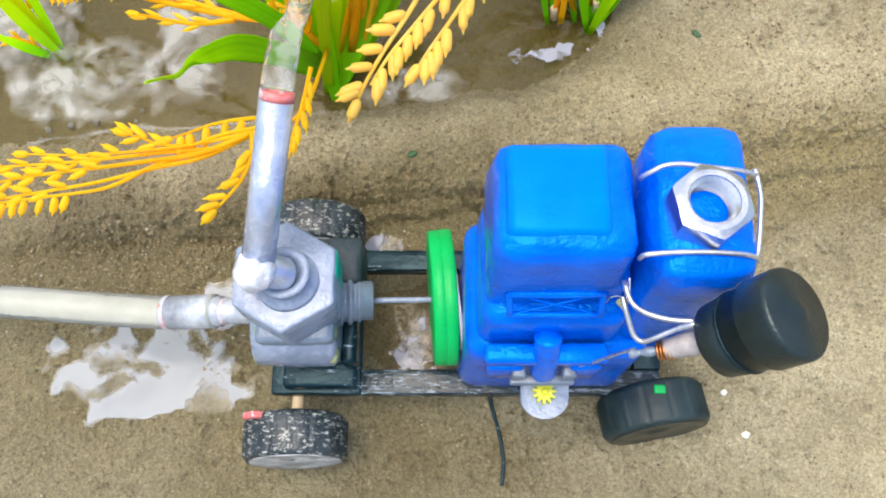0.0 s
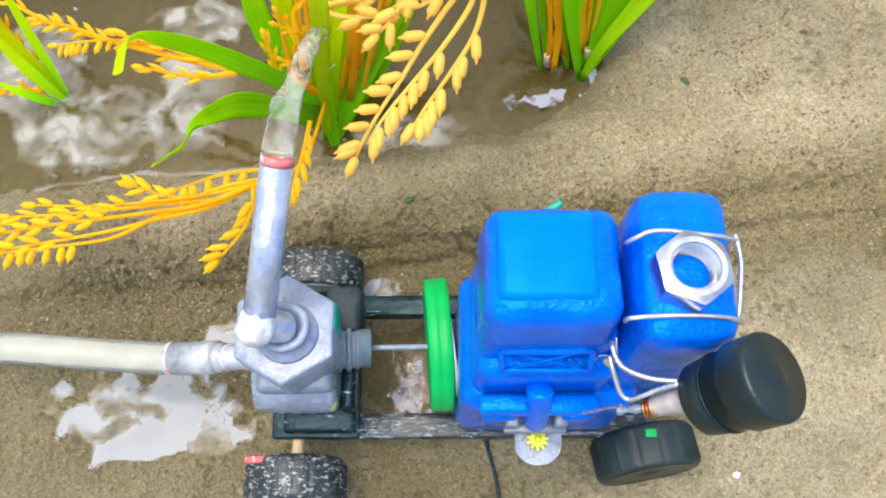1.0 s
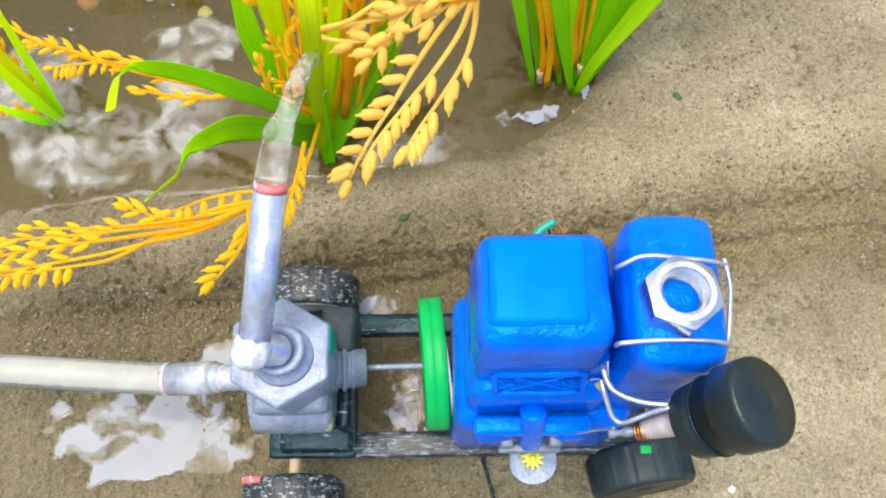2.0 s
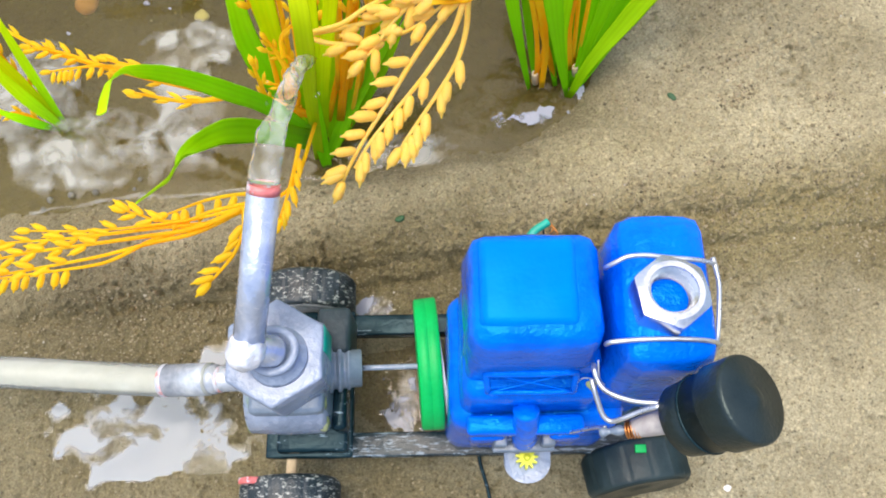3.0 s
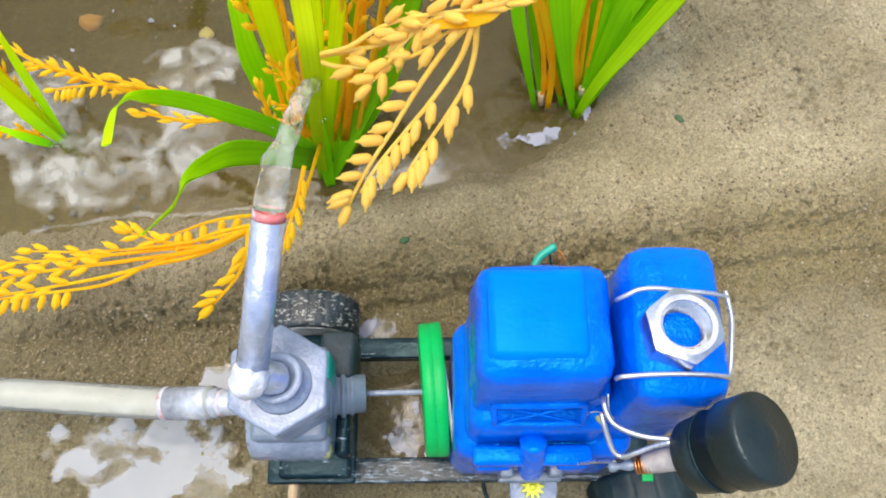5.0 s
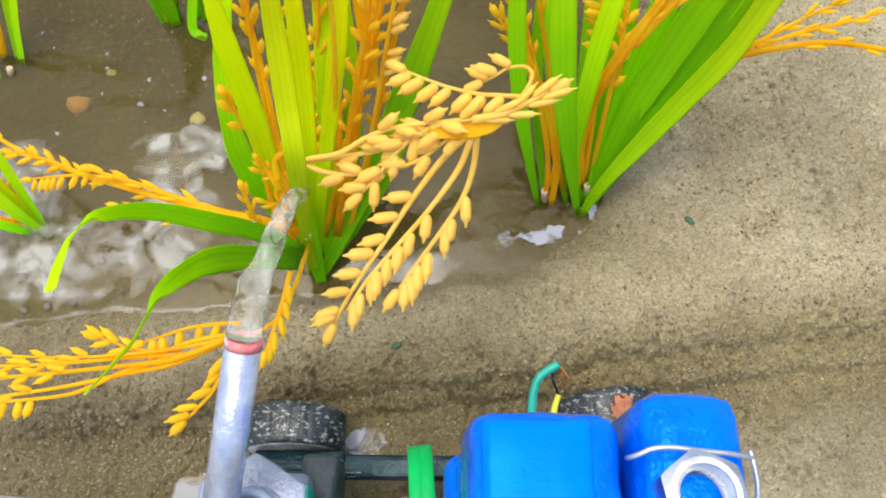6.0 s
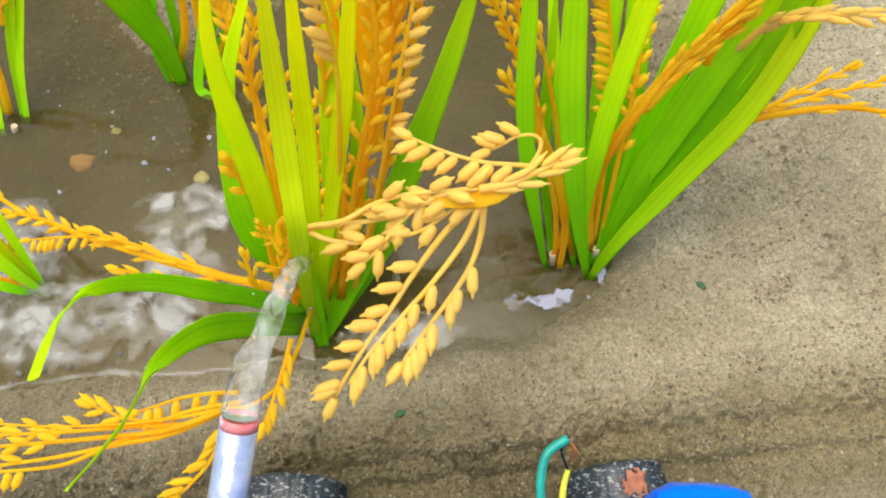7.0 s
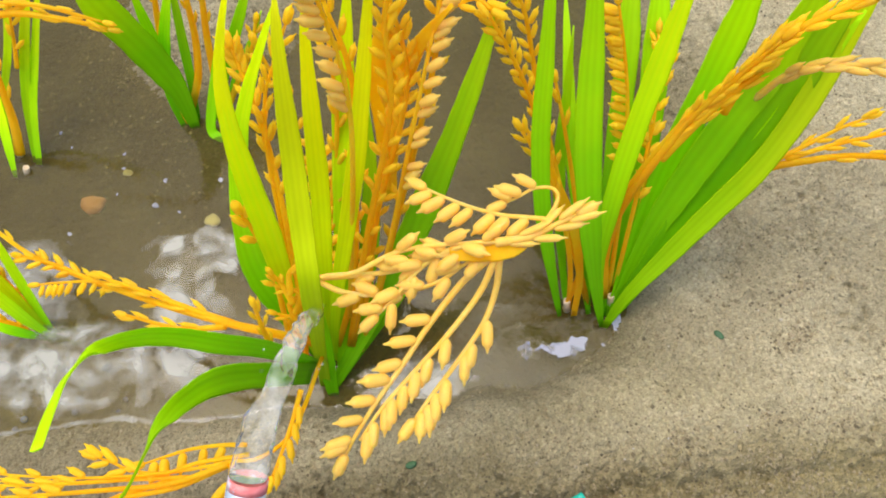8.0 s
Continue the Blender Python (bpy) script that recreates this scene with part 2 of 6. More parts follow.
def leaf_material(name, root, mid, end):
    """Ribbed plastic leaf: colour runs from root to tip, with pale veins along it."""
    m = bpy.data.materials.new(name)
    m.use_nodes = True
    nt = m.node_tree
    N, L = nt.nodes.new, nt.links.new
    bsdf = nt.nodes["Principled BSDF"]
    at, al, co, tex = N("ShaderNodeAttribute"), N("ShaderNodeAttribute"), N("ShaderNodeTexCoord"), N("ShaderNodeTexNoise")
    at.attribute_name, al.attribute_name = "across", "along"
    tex.inputs["Scale"].default_value, tex.inputs["Detail"].default_value = 45, 6
    L(co.outputs["Object"], tex.inputs["Vector"])
    sh, ramp = N("ShaderNodeMath"), N("ShaderNodeValToRGB")
    sh.operation = "MULTIPLY_ADD"
    sh.inputs[1].default_value = 0.5
    L(tex.outputs["Fac"], sh.inputs[0])
    L(al.outputs["Fac"], sh.inputs[2])
    ramp.color_ramp.elements.new(0.5)
    for e, (p, c) in zip(ramp.color_ramp.elements, ((0.2, root), (0.62, mid), (1.1, end))):
        e.position, e.color = min(1, p), (*c, 1)
    L(sh.outputs[0], ramp.inputs[0])
    k, si = N("ShaderNodeMath"), N("ShaderNodeMath")
    k.operation, si.operation = "MULTIPLY", "COSINE"
    k.inputs[1].default_value = 12.0
    L(at.outputs["Fac"], k.inputs[0])
    L(k.outputs[0], si.inputs[0])
    rib = N("ShaderNodeMapRange")
    rib.inputs["From Min"].default_value, rib.inputs["To Min"].default_value, rib.inputs["To Max"].default_value = -1.0, 0.97, 1.03
    L(si.outputs[0], rib.inputs["Value"])
    info, vary, mul = N("ShaderNodeObjectInfo"), N("ShaderNodeMapRange"), N("ShaderNodeMath")
    vary.inputs["To Min"].default_value, vary.inputs["To Max"].default_value = 0.85, 1.15
    L(info.outputs["Random"], vary.inputs["Value"])
    mul.operation = "MULTIPLY"
    L(rib.outputs[0], mul.inputs[0])
    L(vary.outputs[0], mul.inputs[1])
    hsv = N("ShaderNodeHueSaturation")
    L(mul.outputs[0], hsv.inputs["Value"])
    L(ramp.outputs[0], hsv.inputs["Color"])
    L(hsv.outputs[0], bsdf.inputs["Base Color"])
    bsdf.inputs["Roughness"].default_value, bsdf.inputs["Specular IOR Level"].default_value = 0.48, 0.2
    bump = N("ShaderNodeBump")
    bump.inputs["Strength"].default_value, bump.inputs["Distance"].default_value = 0.14, 0.0003
    L(si.outputs[0], bump.inputs["Height"])
    L(bump.outputs[0], bsdf.inputs["Normal"])
    tr, mx = N("ShaderNodeBsdfTranslucent"), N("ShaderNodeMixShader")
    L(hsv.outputs[0], tr.inputs["Color"])
    mx.inputs[0].default_value = 0.45
    L(bsdf.outputs[0], mx.inputs[1])
    L(tr.outputs[0], mx.inputs[2])
    L(mx.outputs[0], nt.nodes["Material Output"].inputs["Surface"])
    return m


LEAF = leaf_material("green_plastic_leaf", (0.32, 0.70, 0.0), (0.55, 0.87, 0.0), (0.80, 0.94, 0.0))
LEAF_LIME = leaf_material("lime_plastic_leaf", (0.54, 0.80, 0.0), (0.80, 0.93, 0.0), (0.94, 0.96, 0.0))
LEAF_DEEP = leaf_material("deep_green_plastic_leaf", (0.16, 0.56, 0.0), (0.30, 0.74, 0.0), (0.54, 0.88, 0.0))
LEAF_BENT = leaf_material("mid_green_plastic_leaf", (0.26, 0.66, 0.0), (0.40, 0.80, 0.0), (0.62, 0.90, 0.0))
LEAF_FRESH = leaf_material("fresh_green_plastic_leaf", (0.22, 0.63, 0.0), (0.36, 0.80, 0.0), (0.58, 0.90, 0.0))
STRAW = material("orange_plastic_stem", (1.0, 0.57, 0.01), (1.0, 0.73, 0.03), rough=0.44, specular=0.15, size=60, fine=700, bump=0.25, through_light=0.6, by_object=0.06, glow_depth=0.0012)
GRAIN = material("golden_plastic_grain", (1.0, 0.62, 0.015), (1.0, 0.78, 0.05), rough=0.42, specular=0.2, size=70, fine=900, bump=0.25, through_light=0.54, by_object=0.06, glow_depth=0.0016)
GRAIN_PALE = material("pale_gold_plastic_grain", (0.97, 0.60, 0.075), (1.0, 0.76, 0.22), rough=0.36, specular=0.35, size=70, fine=900, bump=0.25, through_light=0.40, by_object=0.04, glow_depth=0.0016)


def sand_material():
    m = bpy.data.materials.new("wet_sand")
    m.use_nodes = True
    nt = m.node_tree
    N, L = nt.nodes.new, nt.links.new
    bsdf = nt.nodes["Principled BSDF"]
    co = N("ShaderNodeNewGeometry")

    def tex(size, detail=5, rough=0.6):
        t = N("ShaderNodeTexNoise")
        t.inputs["Scale"].default_value, t.inputs["Detail"].default_value, t.inputs["Roughness"].default_value = size, detail, rough
        L(co.outputs["Position"], t.inputs["Vector"])
        return t.outputs["Fac"]

    def ramp(fac, stops):
        r = N("ShaderNodeValToRGB")
        while len(r.color_ramp.elements) < len(stops):
            r.color_ramp.elements.new(0.5)
        for e, (at, c) in zip(r.color_ramp.elements, stops):
            e.position, e.color = at, (*c, 1)
        L(fac, r.inputs[0])
        return r.outputs[0]

    def mix(fac, a, b, mode="MIX"):
        x = N("ShaderNodeMix")
        x.data_type, x.blend_type = "RGBA", mode
        for key, v in (("Factor", fac), ("A", a), ("B", b)):
            if isinstance(v, (int, float)):
                x.inputs[key].default_value = v
            elif isinstance(v, tuple):
                x.inputs[key].default_value = (*v, 1)
            else:
                L(v, x.inputs[key])
        return x.outputs["Result"]

    dry = ramp(tex(14, 8), [(0.3, (0.262, 0.226, 0.130)), (0.5, (0.373, 0.331, 0.212)), (0.72, (0.480, 0.436, 0.294))])
    grain = ramp(tex(1150, 4, 0.85), [(0.35, (0.50, 0.47, 0.42)), (0.45, (0.94, 0.935, 0.93)), (0.55, (1.05, 1.05, 1.05)), (0.65, (1.46, 1.45, 1.40))])
    c = mix(1.0, dry, grain, "MULTIPLY")
    # Shade in the gaps between clods and in pits is painted into the colour.
    clod = N("ShaderNodeTexVoronoi")
    clod.inputs["Scale"].default_value, clod.inputs["Detail"].default_value, clod.inputs["Randomness"].default_value = 330, 2, 1.0
    L(co.outputs["Position"], clod.inputs["Vector"])
    bits = ramp(clod.outputs["Distance"], [(0.12, (1.25, 1.24, 1.2)), (0.42, (1, 1, 1)), (0.75, (0.62, 0.60, 0.56))])
    c = mix(0.36, c, bits, "MULTIPLY")
    pits = ramp(tex(260, 8, 0.85), [(0.575, (0, 0, 0)), (0.66, (1, 1, 1))])
    where = ramp(tex(38, 5, 0.7), [(0.46, (0.02, 0.02, 0.02)), (0.62, (1, 1, 1))])
    c = mix(mix(1.0, mix(1.0, pits, where, "MULTIPLY"), (0.38, 0.38, 0.38), "MULTIPLY"), c, (0.15, 0.12, 0.066))
    # Damp sand lies low, near the water line.
    sep = N("ShaderNodeSeparateXYZ")
    L(co.outputs["Position"], sep.inputs[0])
    damp = N("ShaderNodeMath")
    damp.operation = "MULTIPLY_ADD"
    damp.inputs[1].default_value = 0.010
    L(tex(30, 6), damp.inputs[0])
    L(sep.outputs["Z"], damp.inputs[2])
    wet = N("ShaderNodeMapRange")
    wet.inputs["From Min"].default_value, wet.inputs["From Max"].default_value = -0.0030, 0.0082
    wet.inputs["To Min"].default_value, wet.inputs["To Max"].default_value = 1.0, 0.0
    L(damp.outputs[0], wet.inputs["Value"])
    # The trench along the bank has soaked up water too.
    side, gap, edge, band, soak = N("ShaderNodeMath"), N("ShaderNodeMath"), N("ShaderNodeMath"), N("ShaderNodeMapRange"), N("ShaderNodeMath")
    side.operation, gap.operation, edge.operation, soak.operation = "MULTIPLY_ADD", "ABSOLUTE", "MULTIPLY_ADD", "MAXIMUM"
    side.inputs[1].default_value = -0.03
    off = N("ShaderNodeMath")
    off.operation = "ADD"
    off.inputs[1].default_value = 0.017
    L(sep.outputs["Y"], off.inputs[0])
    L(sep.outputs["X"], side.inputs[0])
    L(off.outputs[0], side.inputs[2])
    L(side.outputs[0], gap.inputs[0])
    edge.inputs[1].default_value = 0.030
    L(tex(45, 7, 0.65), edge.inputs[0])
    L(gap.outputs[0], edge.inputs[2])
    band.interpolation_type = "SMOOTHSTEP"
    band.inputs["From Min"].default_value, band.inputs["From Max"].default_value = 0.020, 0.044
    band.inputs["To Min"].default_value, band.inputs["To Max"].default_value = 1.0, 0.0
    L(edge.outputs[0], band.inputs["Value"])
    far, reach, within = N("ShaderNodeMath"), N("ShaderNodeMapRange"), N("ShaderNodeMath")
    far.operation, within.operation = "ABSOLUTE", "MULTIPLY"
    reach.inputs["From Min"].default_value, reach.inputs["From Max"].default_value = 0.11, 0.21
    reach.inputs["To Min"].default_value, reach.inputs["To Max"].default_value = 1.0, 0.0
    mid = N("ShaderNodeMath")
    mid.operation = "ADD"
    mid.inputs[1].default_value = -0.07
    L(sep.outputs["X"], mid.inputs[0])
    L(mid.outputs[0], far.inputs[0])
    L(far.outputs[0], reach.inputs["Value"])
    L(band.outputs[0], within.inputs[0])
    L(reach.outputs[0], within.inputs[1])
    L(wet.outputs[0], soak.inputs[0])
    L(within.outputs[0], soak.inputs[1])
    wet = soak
    # Higher up the sand is drier and paler.
    dryer = N("ShaderNodeMapRange")
    dryer.inputs["From Min"].default_value, dryer.inputs["From Max"].default_value = 0.004, 0.0105
    L(damp.outputs[0], dryer.inputs["Value"])
    c = mix(dryer.outputs[0], c, mix(1.0, c, (1.39, 1.385, 1.36), "MULTIPLY"))
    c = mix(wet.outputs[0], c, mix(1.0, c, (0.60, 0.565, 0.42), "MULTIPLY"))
    # Shade and dark reflections between the plants, put into the deep bed's colour.
    bed_shade = N("ShaderNodeMapRange")
    bed_shade.inputs["From Min"].default_value, bed_shade.inputs["From Max"].default_value = -0.0098, -0.0070
    bed_shade.inputs["To Min"].default_value, bed_shade.inputs["To Max"].default_value = 1.0, 0.0
    L(sep.outputs["Z"], bed_shade.inputs["Value"])
    c = mix(bed_shade.outputs[0], c, mix(0.36, c, (0.10, 0.082, 0.036)))
    L(c, bsdf.inputs["Base Color"])
    rr = N("ShaderNodeMapRange")
    rr.inputs["To Min"].default_value, rr.inputs["To Max"].default_value = 0.9, 0.5
    L(wet.outputs[0], rr.inputs["Value"])
    L(rr.outputs[0], bsdf.inputs["Roughness"])
    bsdf.inputs["Specular IOR Level"].default_value = 0.3
    b1, b2 = N("ShaderNodeBump"), N("ShaderNodeBump")
    b1.inputs["Strength"].default_value, b1.inputs["Distance"].default_value = 0.75, 0.0020
    b2.inputs["Strength"].default_value, b2.inputs["Distance"].default_value = 0.8, 0.006
    hs, hm = N("ShaderNodeMath"), N("ShaderNodeMath")
    hs.operation = hm.operation = "MULTIPLY_ADD"
    hs.inputs[1].default_value, hm.inputs[1].default_value = -0.7, -0.9
    L(clod.outputs["Distance"], hs.inputs[0])
    L(tex(900, 6, 0.75), hs.inputs[2])
    L(pits, hm.inputs[0])
    L(hs.outputs[0], hm.inputs[2])
    L(hm.outputs[0], b1.inputs["Height"])
    L(tex(120, 5), b2.inputs["Height"])
    L(b2.outputs[0], b1.inputs["Normal"])
    L(b1.outputs[0], bsdf.inputs["Normal"])
    return m


def film_material(name, tint, body, body_share, ripple, alpha=None, gloss_rough=0.05, thickness=None, swirl=0.0, ior=1.33):
    """Thin water: tinted see-through, a share of pale or murky body, and a mirror skin by Fresnel. alpha: noise edges that let it fade out."""
    m = bpy.data.materials.new(name)
    m.use_nodes = True
    nt = m.node_tree
    N, L = nt.nodes.new, nt.links.new
    nt.nodes.remove(nt.nodes["Principled BSDF"])
    clear, diff, gloss = N("ShaderNodeBsdfTransparent"), N("ShaderNodeBsdfDiffuse"), N("ShaderNodeBsdfGlossy")
    clear.inputs["Color"].default_value, diff.inputs["Color"].default_value = (*tint, 1), (*body, 1)
    gloss.inputs["Roughness"].default_value = gloss_rough
    co, tex, b, fr = N("ShaderNodeNewGeometry"), N("ShaderNodeTexNoise"), N("ShaderNodeBump"), N("ShaderNodeFresnel")
    tex.inputs["Scale"].default_value, tex.inputs["Detail"].default_value = 60, 4
    L(co.outputs["Position"], tex.inputs["Vector"])
    b.inputs["Strength"].default_value, b.inputs["Distance"].default_value = ripple, 0.003
    L(tex.outputs["Fac"], b.inputs["Height"])
    L(b.outputs[0], gloss.inputs["Normal"])
    L(b.outputs[0], fr.inputs["Normal"])
    fr.inputs["IOR"].default_value = ior
    one, two = N("ShaderNodeMixShader"), N("ShaderNodeMixShader")
    one.inputs[0].default_value = body_share
    if alpha:
        t2, r2 = N("ShaderNodeTexNoise"), N("ShaderNodeMapRange")
        t2.inputs["Scale"].default_value, t2.inputs["Detail"].default_value, t2.inputs["Roughness"].default_value = alpha[0], 7, 0.6
        t2.inputs["Distortion"].default_value = swirl
        L(co.outputs["Position"], t2.inputs["Vector"])
        r2.inputs["From Min"].default_value, r2.inputs["From Max"].default_value = alpha[1], alpha[2]
        r2.inputs["To Max"].default_value = body_share
        L(t2.outputs["Fac"], r2.inputs["Value"])
        share = r2.outputs[0]
        if thickness:
            at, mr, mu = N("ShaderNodeAttribute"), N("ShaderNodeMapRange"), N("ShaderNodeMath")
            at.attribute_name, mu.operation = "thick", "MULTIPLY"
            mr.interpolation_type = "SMOOTHSTEP"
            mr.inputs["From Min"].default_value, mr.inputs["From Max"].default_value = thickness
            L(at.outputs["Fac"], mr.inputs["Value"])
            L(mr.outputs[0], mu.inputs[0])
            L(share, mu.inputs[1])
            share = mu.outputs[0]
        L(share, one.inputs[0])
    L(clear.outputs[0], one.inputs[1])
    L(diff.outputs[0], one.inputs[2])
    L(fr.outputs[0], two.inputs[0])
    L(one.outputs[0], two.inputs[1])
    L(gloss.outputs[0], two.inputs[2])
    L(two.outputs[0], nt.nodes["Material Output"].inputs["Surface"])
    return m


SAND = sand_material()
WATER = film_material("muddy_water", (0.71, 0.675, 0.37), (0.172, 0.149, 0.056), 0.34, 0.16, (26.0, 0.22, 0.72))
PUDDLE = film_material("clear_puddle", (0.80, 0.76, 0.66), (0.3, 0.26, 0.18), 0.12, 0.3)
# One pale body colour serves for suds and for sky reflected in the pool.
SUDS_AND_SHEEN = film_material("pale_suds_and_sky_sheen", (0.97, 0.97, 0.93), (0.50, 0.51, 0.46), 0.56, 0.08, (78.0, 0.42, 0.60), thickness=(0.0, 0.40), swirl=0.6)
# Sky reflection is painted into the pale body colour of these two films.
PAINTED_GLINT = film_material("painted_glint_film", (0.95, 0.95, 0.94), (0.40, 0.42, 0.50), 0.72, 0.2, (110.0, 0.38, 0.54), thickness=(0.02, 0.26), swirl=0.6)
SKY_SHEEN_FILM = film_material("painted_sheen_film", (0.93, 0.94, 0.94), (0.47, 0.52, 0.58), 0.46, 0.2, (62.0, 0.41, 0.47), 0.06, thickness=(0.0, 0.16), swirl=0.5)
PEBBLE = material("sand_grains", (0.18, 0.14, 0.085), (0.50, 0.43, 0.30), rough=0.6, size=40, fine=2500, bump=0.3)
island, tones = PEBBLE.node_tree.nodes.new("ShaderNodeNewGeometry"), PEBBLE.node_tree.nodes.new("ShaderNodeValToRGB")
tones.color_ramp.elements.new(0.5)
tones.color_ramp.elements.new(0.9)
for e, (p, c) in zip(tones.color_ramp.elements, ((0.0, (0.10, 0.08, 0.043)), (0.55, (0.29, 0.235, 0.13)), (0.985, (0.36, 0.305, 0.195)), (1.0, (0.54, 0.50, 0.42)))):
    e.position, e.color = p, (*c, 1)
PEBBLE.node_tree.links.new(island.outputs["Random Per Island"], tones.inputs[0])
PEBBLE.node_tree.links.new(tones.outputs[0], PEBBLE.node_tree.nodes["Principled BSDF"].inputs["Base Color"])
MOSS = material("green_scrap", (0.02, 0.06, 0.02), (0.05, 0.14, 0.05), rough=0.6, size=200, fine=1500, bump=0.4)
WHITE_STONE = material("white_pebble", (0.6, 0.58, 0.54), (0.82, 0.8, 0.76), rough=0.6, size=200, fine=1500, bump=0.4)
PINK_STONE = material("pinkish_pebble", (0.58, 0.30, 0.20), (0.72, 0.44, 0.32), rough=0.6, size=200, fine=1500, bump=0.4)

HOSE = film_material("cloudy_hose", (0.94, 0.955, 0.90), (0.78, 0.81, 0.74), 0.40, 0.1, (60.0, -0.6, 0.8), 0.10, ior=1.3)
WATER_JET = film_material("water_jet", (0.995, 0.995, 0.97), (0.95, 0.97, 0.92), 0.30, 0.10, (130.0, 0.38, 0.70), 0.08, ior=1.12, swirl=0.4)

# ---- ground ----
WATER_Z = -5.0


def bump_at(x, y, cx, cy, rx, ry):
    return math.exp(-(((x - cx) / rx) ** 2) - ((y - cy) / ry) ** 2)


def shore(x):
    """The y at which the pool begins, by x."""
    return 21.0 + 0.9 * math.sin(x * 0.11) + 2.2 * max(0.0, x - 25) ** 1.25 * 0.11 + max(0.0, x - 52) ** 2 * 0.12


def height(x, y, crumbs=True):
    z = 0.040 * max(-60.0, min(x, 160)) * bump_at(x, y, 0, 0, 420, 420) - 0.5
    z += 5.5 * bump_at(x, y, 70, 6, 90, 18) + 2.5 * bump_at(x, y, -30, 8, 60, 13)
    lip = y + 8.4 - 0.04 * x + 0.9 * math.sin(x * 0.07) + 0.6 * math.sin(x * 0.23) + 0.5 * math.sin(x * 0.61)
    low_lip = y + 14.6 - 0.005 * x - 0.9 * math.sin(x * 0.06 + 1) - 0.5 * math.sin(x * 0.31)
    reach = bump_at(x, 0, 20, 0, 170, 1) * bump_at(0, y, 0, -11, 1, 30)
    z += reach * (3.0 / (1 + math.exp(-max(-30, min(30, lip / 0.8)))) + 2.2 / (1 + math.exp(-max(-30, min(30, low_lip / 0.8)))) - 2.6)
    z -= reach * (1.3 * bump_at(0, lip, 0, -1.5, 1, 1.3) + 1.6 * bump_at(0, low_lip, 0, -1.2, 1, 1.3))
    z -= 2.2 * bump_at(x, y, 20, -32, 120, 20)
    z -= 2.0 * bump_at(x, y, -90, -50, 45, 26)
    z -= 2.0 * bump_at(x, y, 70, 50, 20, 20) + 1.6 * bump_at(x, y, 10, -86, 50, 15)
    inside = (y - shore(x)) / math.hypot(1, shore(x + 0.5) - shore(x - 0.5))
    dip = 1 / (1 + math.exp(-max(-40, min(40, inside / 2.6))))
    dip *= 1 / (1 + math.exp(max(-40, min(40, (math.hypot(x + 60, y - 100) + 14 * math.sin(4 * math.atan2(y - 100, x + 60)) + 8 * math.sin(x * 0.05) - 290) / 6))))
    bed = -7.6 - 2.4 / (1 + math.exp(-max(-30, min(30, (y - 84) / 8)))) + 4.6 * bump_at(x, y, -88, 142, 30, 30) + 9.5 * bump_at(x, y, -70, 172, 46, 22)
    z = z * (1 - dip) + bed * dip
    near = 1.0 if max(abs(x), abs(y)) < 500 else 0.0
    if near and crumbs:
        p = V(x, y, 0)
        z += 1.3 * noise.noise(p / 23) + 0.8 * noise.noise(p / 8.5 + V(3, 9, 1)) + 0.6 * noise.noise(p / 3.1 + V(7, 2, 5))
        patchy = max(0.0, noise.noise(p / 26 + V(8, 1, 2)) + 0.12)
        slope = bump_at(0, lip, 0, 0, 1, 7) * bump_at(x, 0, 20, 0, 170, 1)
        pit = max(0.0, noise.noise(p / 2.3 + V(4, 4, 1)) - 0.16)
        crumb = 0.55 * noise.noise(p / 2.1 + V(1, 5, 8)) + 0.46 * noise.noise(p / 1.05 + V(6, 3, 2)) - 1.6 * pit * (0.2 + 2.4 * patchy)
        z += (1 - 0.2 * dip) * (crumb * (1.1 + 1.6 * slope) - 1.7 * slope * max(0.0, noise.noise(p / 3.4 + V(2, 2, 9))))
    return z


def stretch(n, inner, outer):
    """Offsets dense near the middle, reaching far out."""
    u = np.linspace(-1, 1, n)
    return inner * u + np.sign(u) * outer * np.maximum(0, np.abs(u) - 0.86) ** 3 / 0.14**3


xs = stretch(860, 160, 4000) + 8
ys = stretch(860, 165, 4000) + 48
verts = [(x * MM, y * MM, height(x, y) * MM) for y in ys for x in xs]
w = len(xs)
faces = [(j * w + i, j * w + i + 1, (j + 1) * w + i + 1, (j + 1) * w + i) for j in range(len(ys) - 1) for i in range(w - 1)]
me = bpy.data.meshes.new("ground")
me.from_pydata(verts, [], faces)
me.polygons.foreach_set("use_smooth", [True] * len(me.polygons))
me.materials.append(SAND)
tagged(new("ground", me), "damp brown sand with wet hollows and small ridges", "sand", kind="structure")


def water_sheet(name, x0, x1, y0, y1, z, step, mat, label):
    nx, ny = int((x1 - x0) / step) + 1, int((y1 - y0) / step) + 1
    vs = [((x0 + (x1 - x0) * i / (nx - 1)) * MM, (y0 + (y1 - y0) * j / (ny - 1)) * MM, z * MM) for j in range(ny) for i in range(nx)]
    fs = [(j * nx + i, j * nx + i + 1, (j + 1) * nx + i + 1, (j + 1) * nx + i) for j in range(ny - 1) for i in range(nx - 1)]
    mesh = bpy.data.meshes.new(name)
    mesh.from_pydata(vs, [], fs)
    mesh.polygons.foreach_set("use_smooth", [True] * len(mesh.polygons))
    mesh.materials.append(mat)
    return tagged(new(name, mesh), label, "water", kind="structure")


water_sheet("water", -345, 120, 10, 385, WATER_Z, 10, WATER, "shallow muddy brown water over a sand bed")


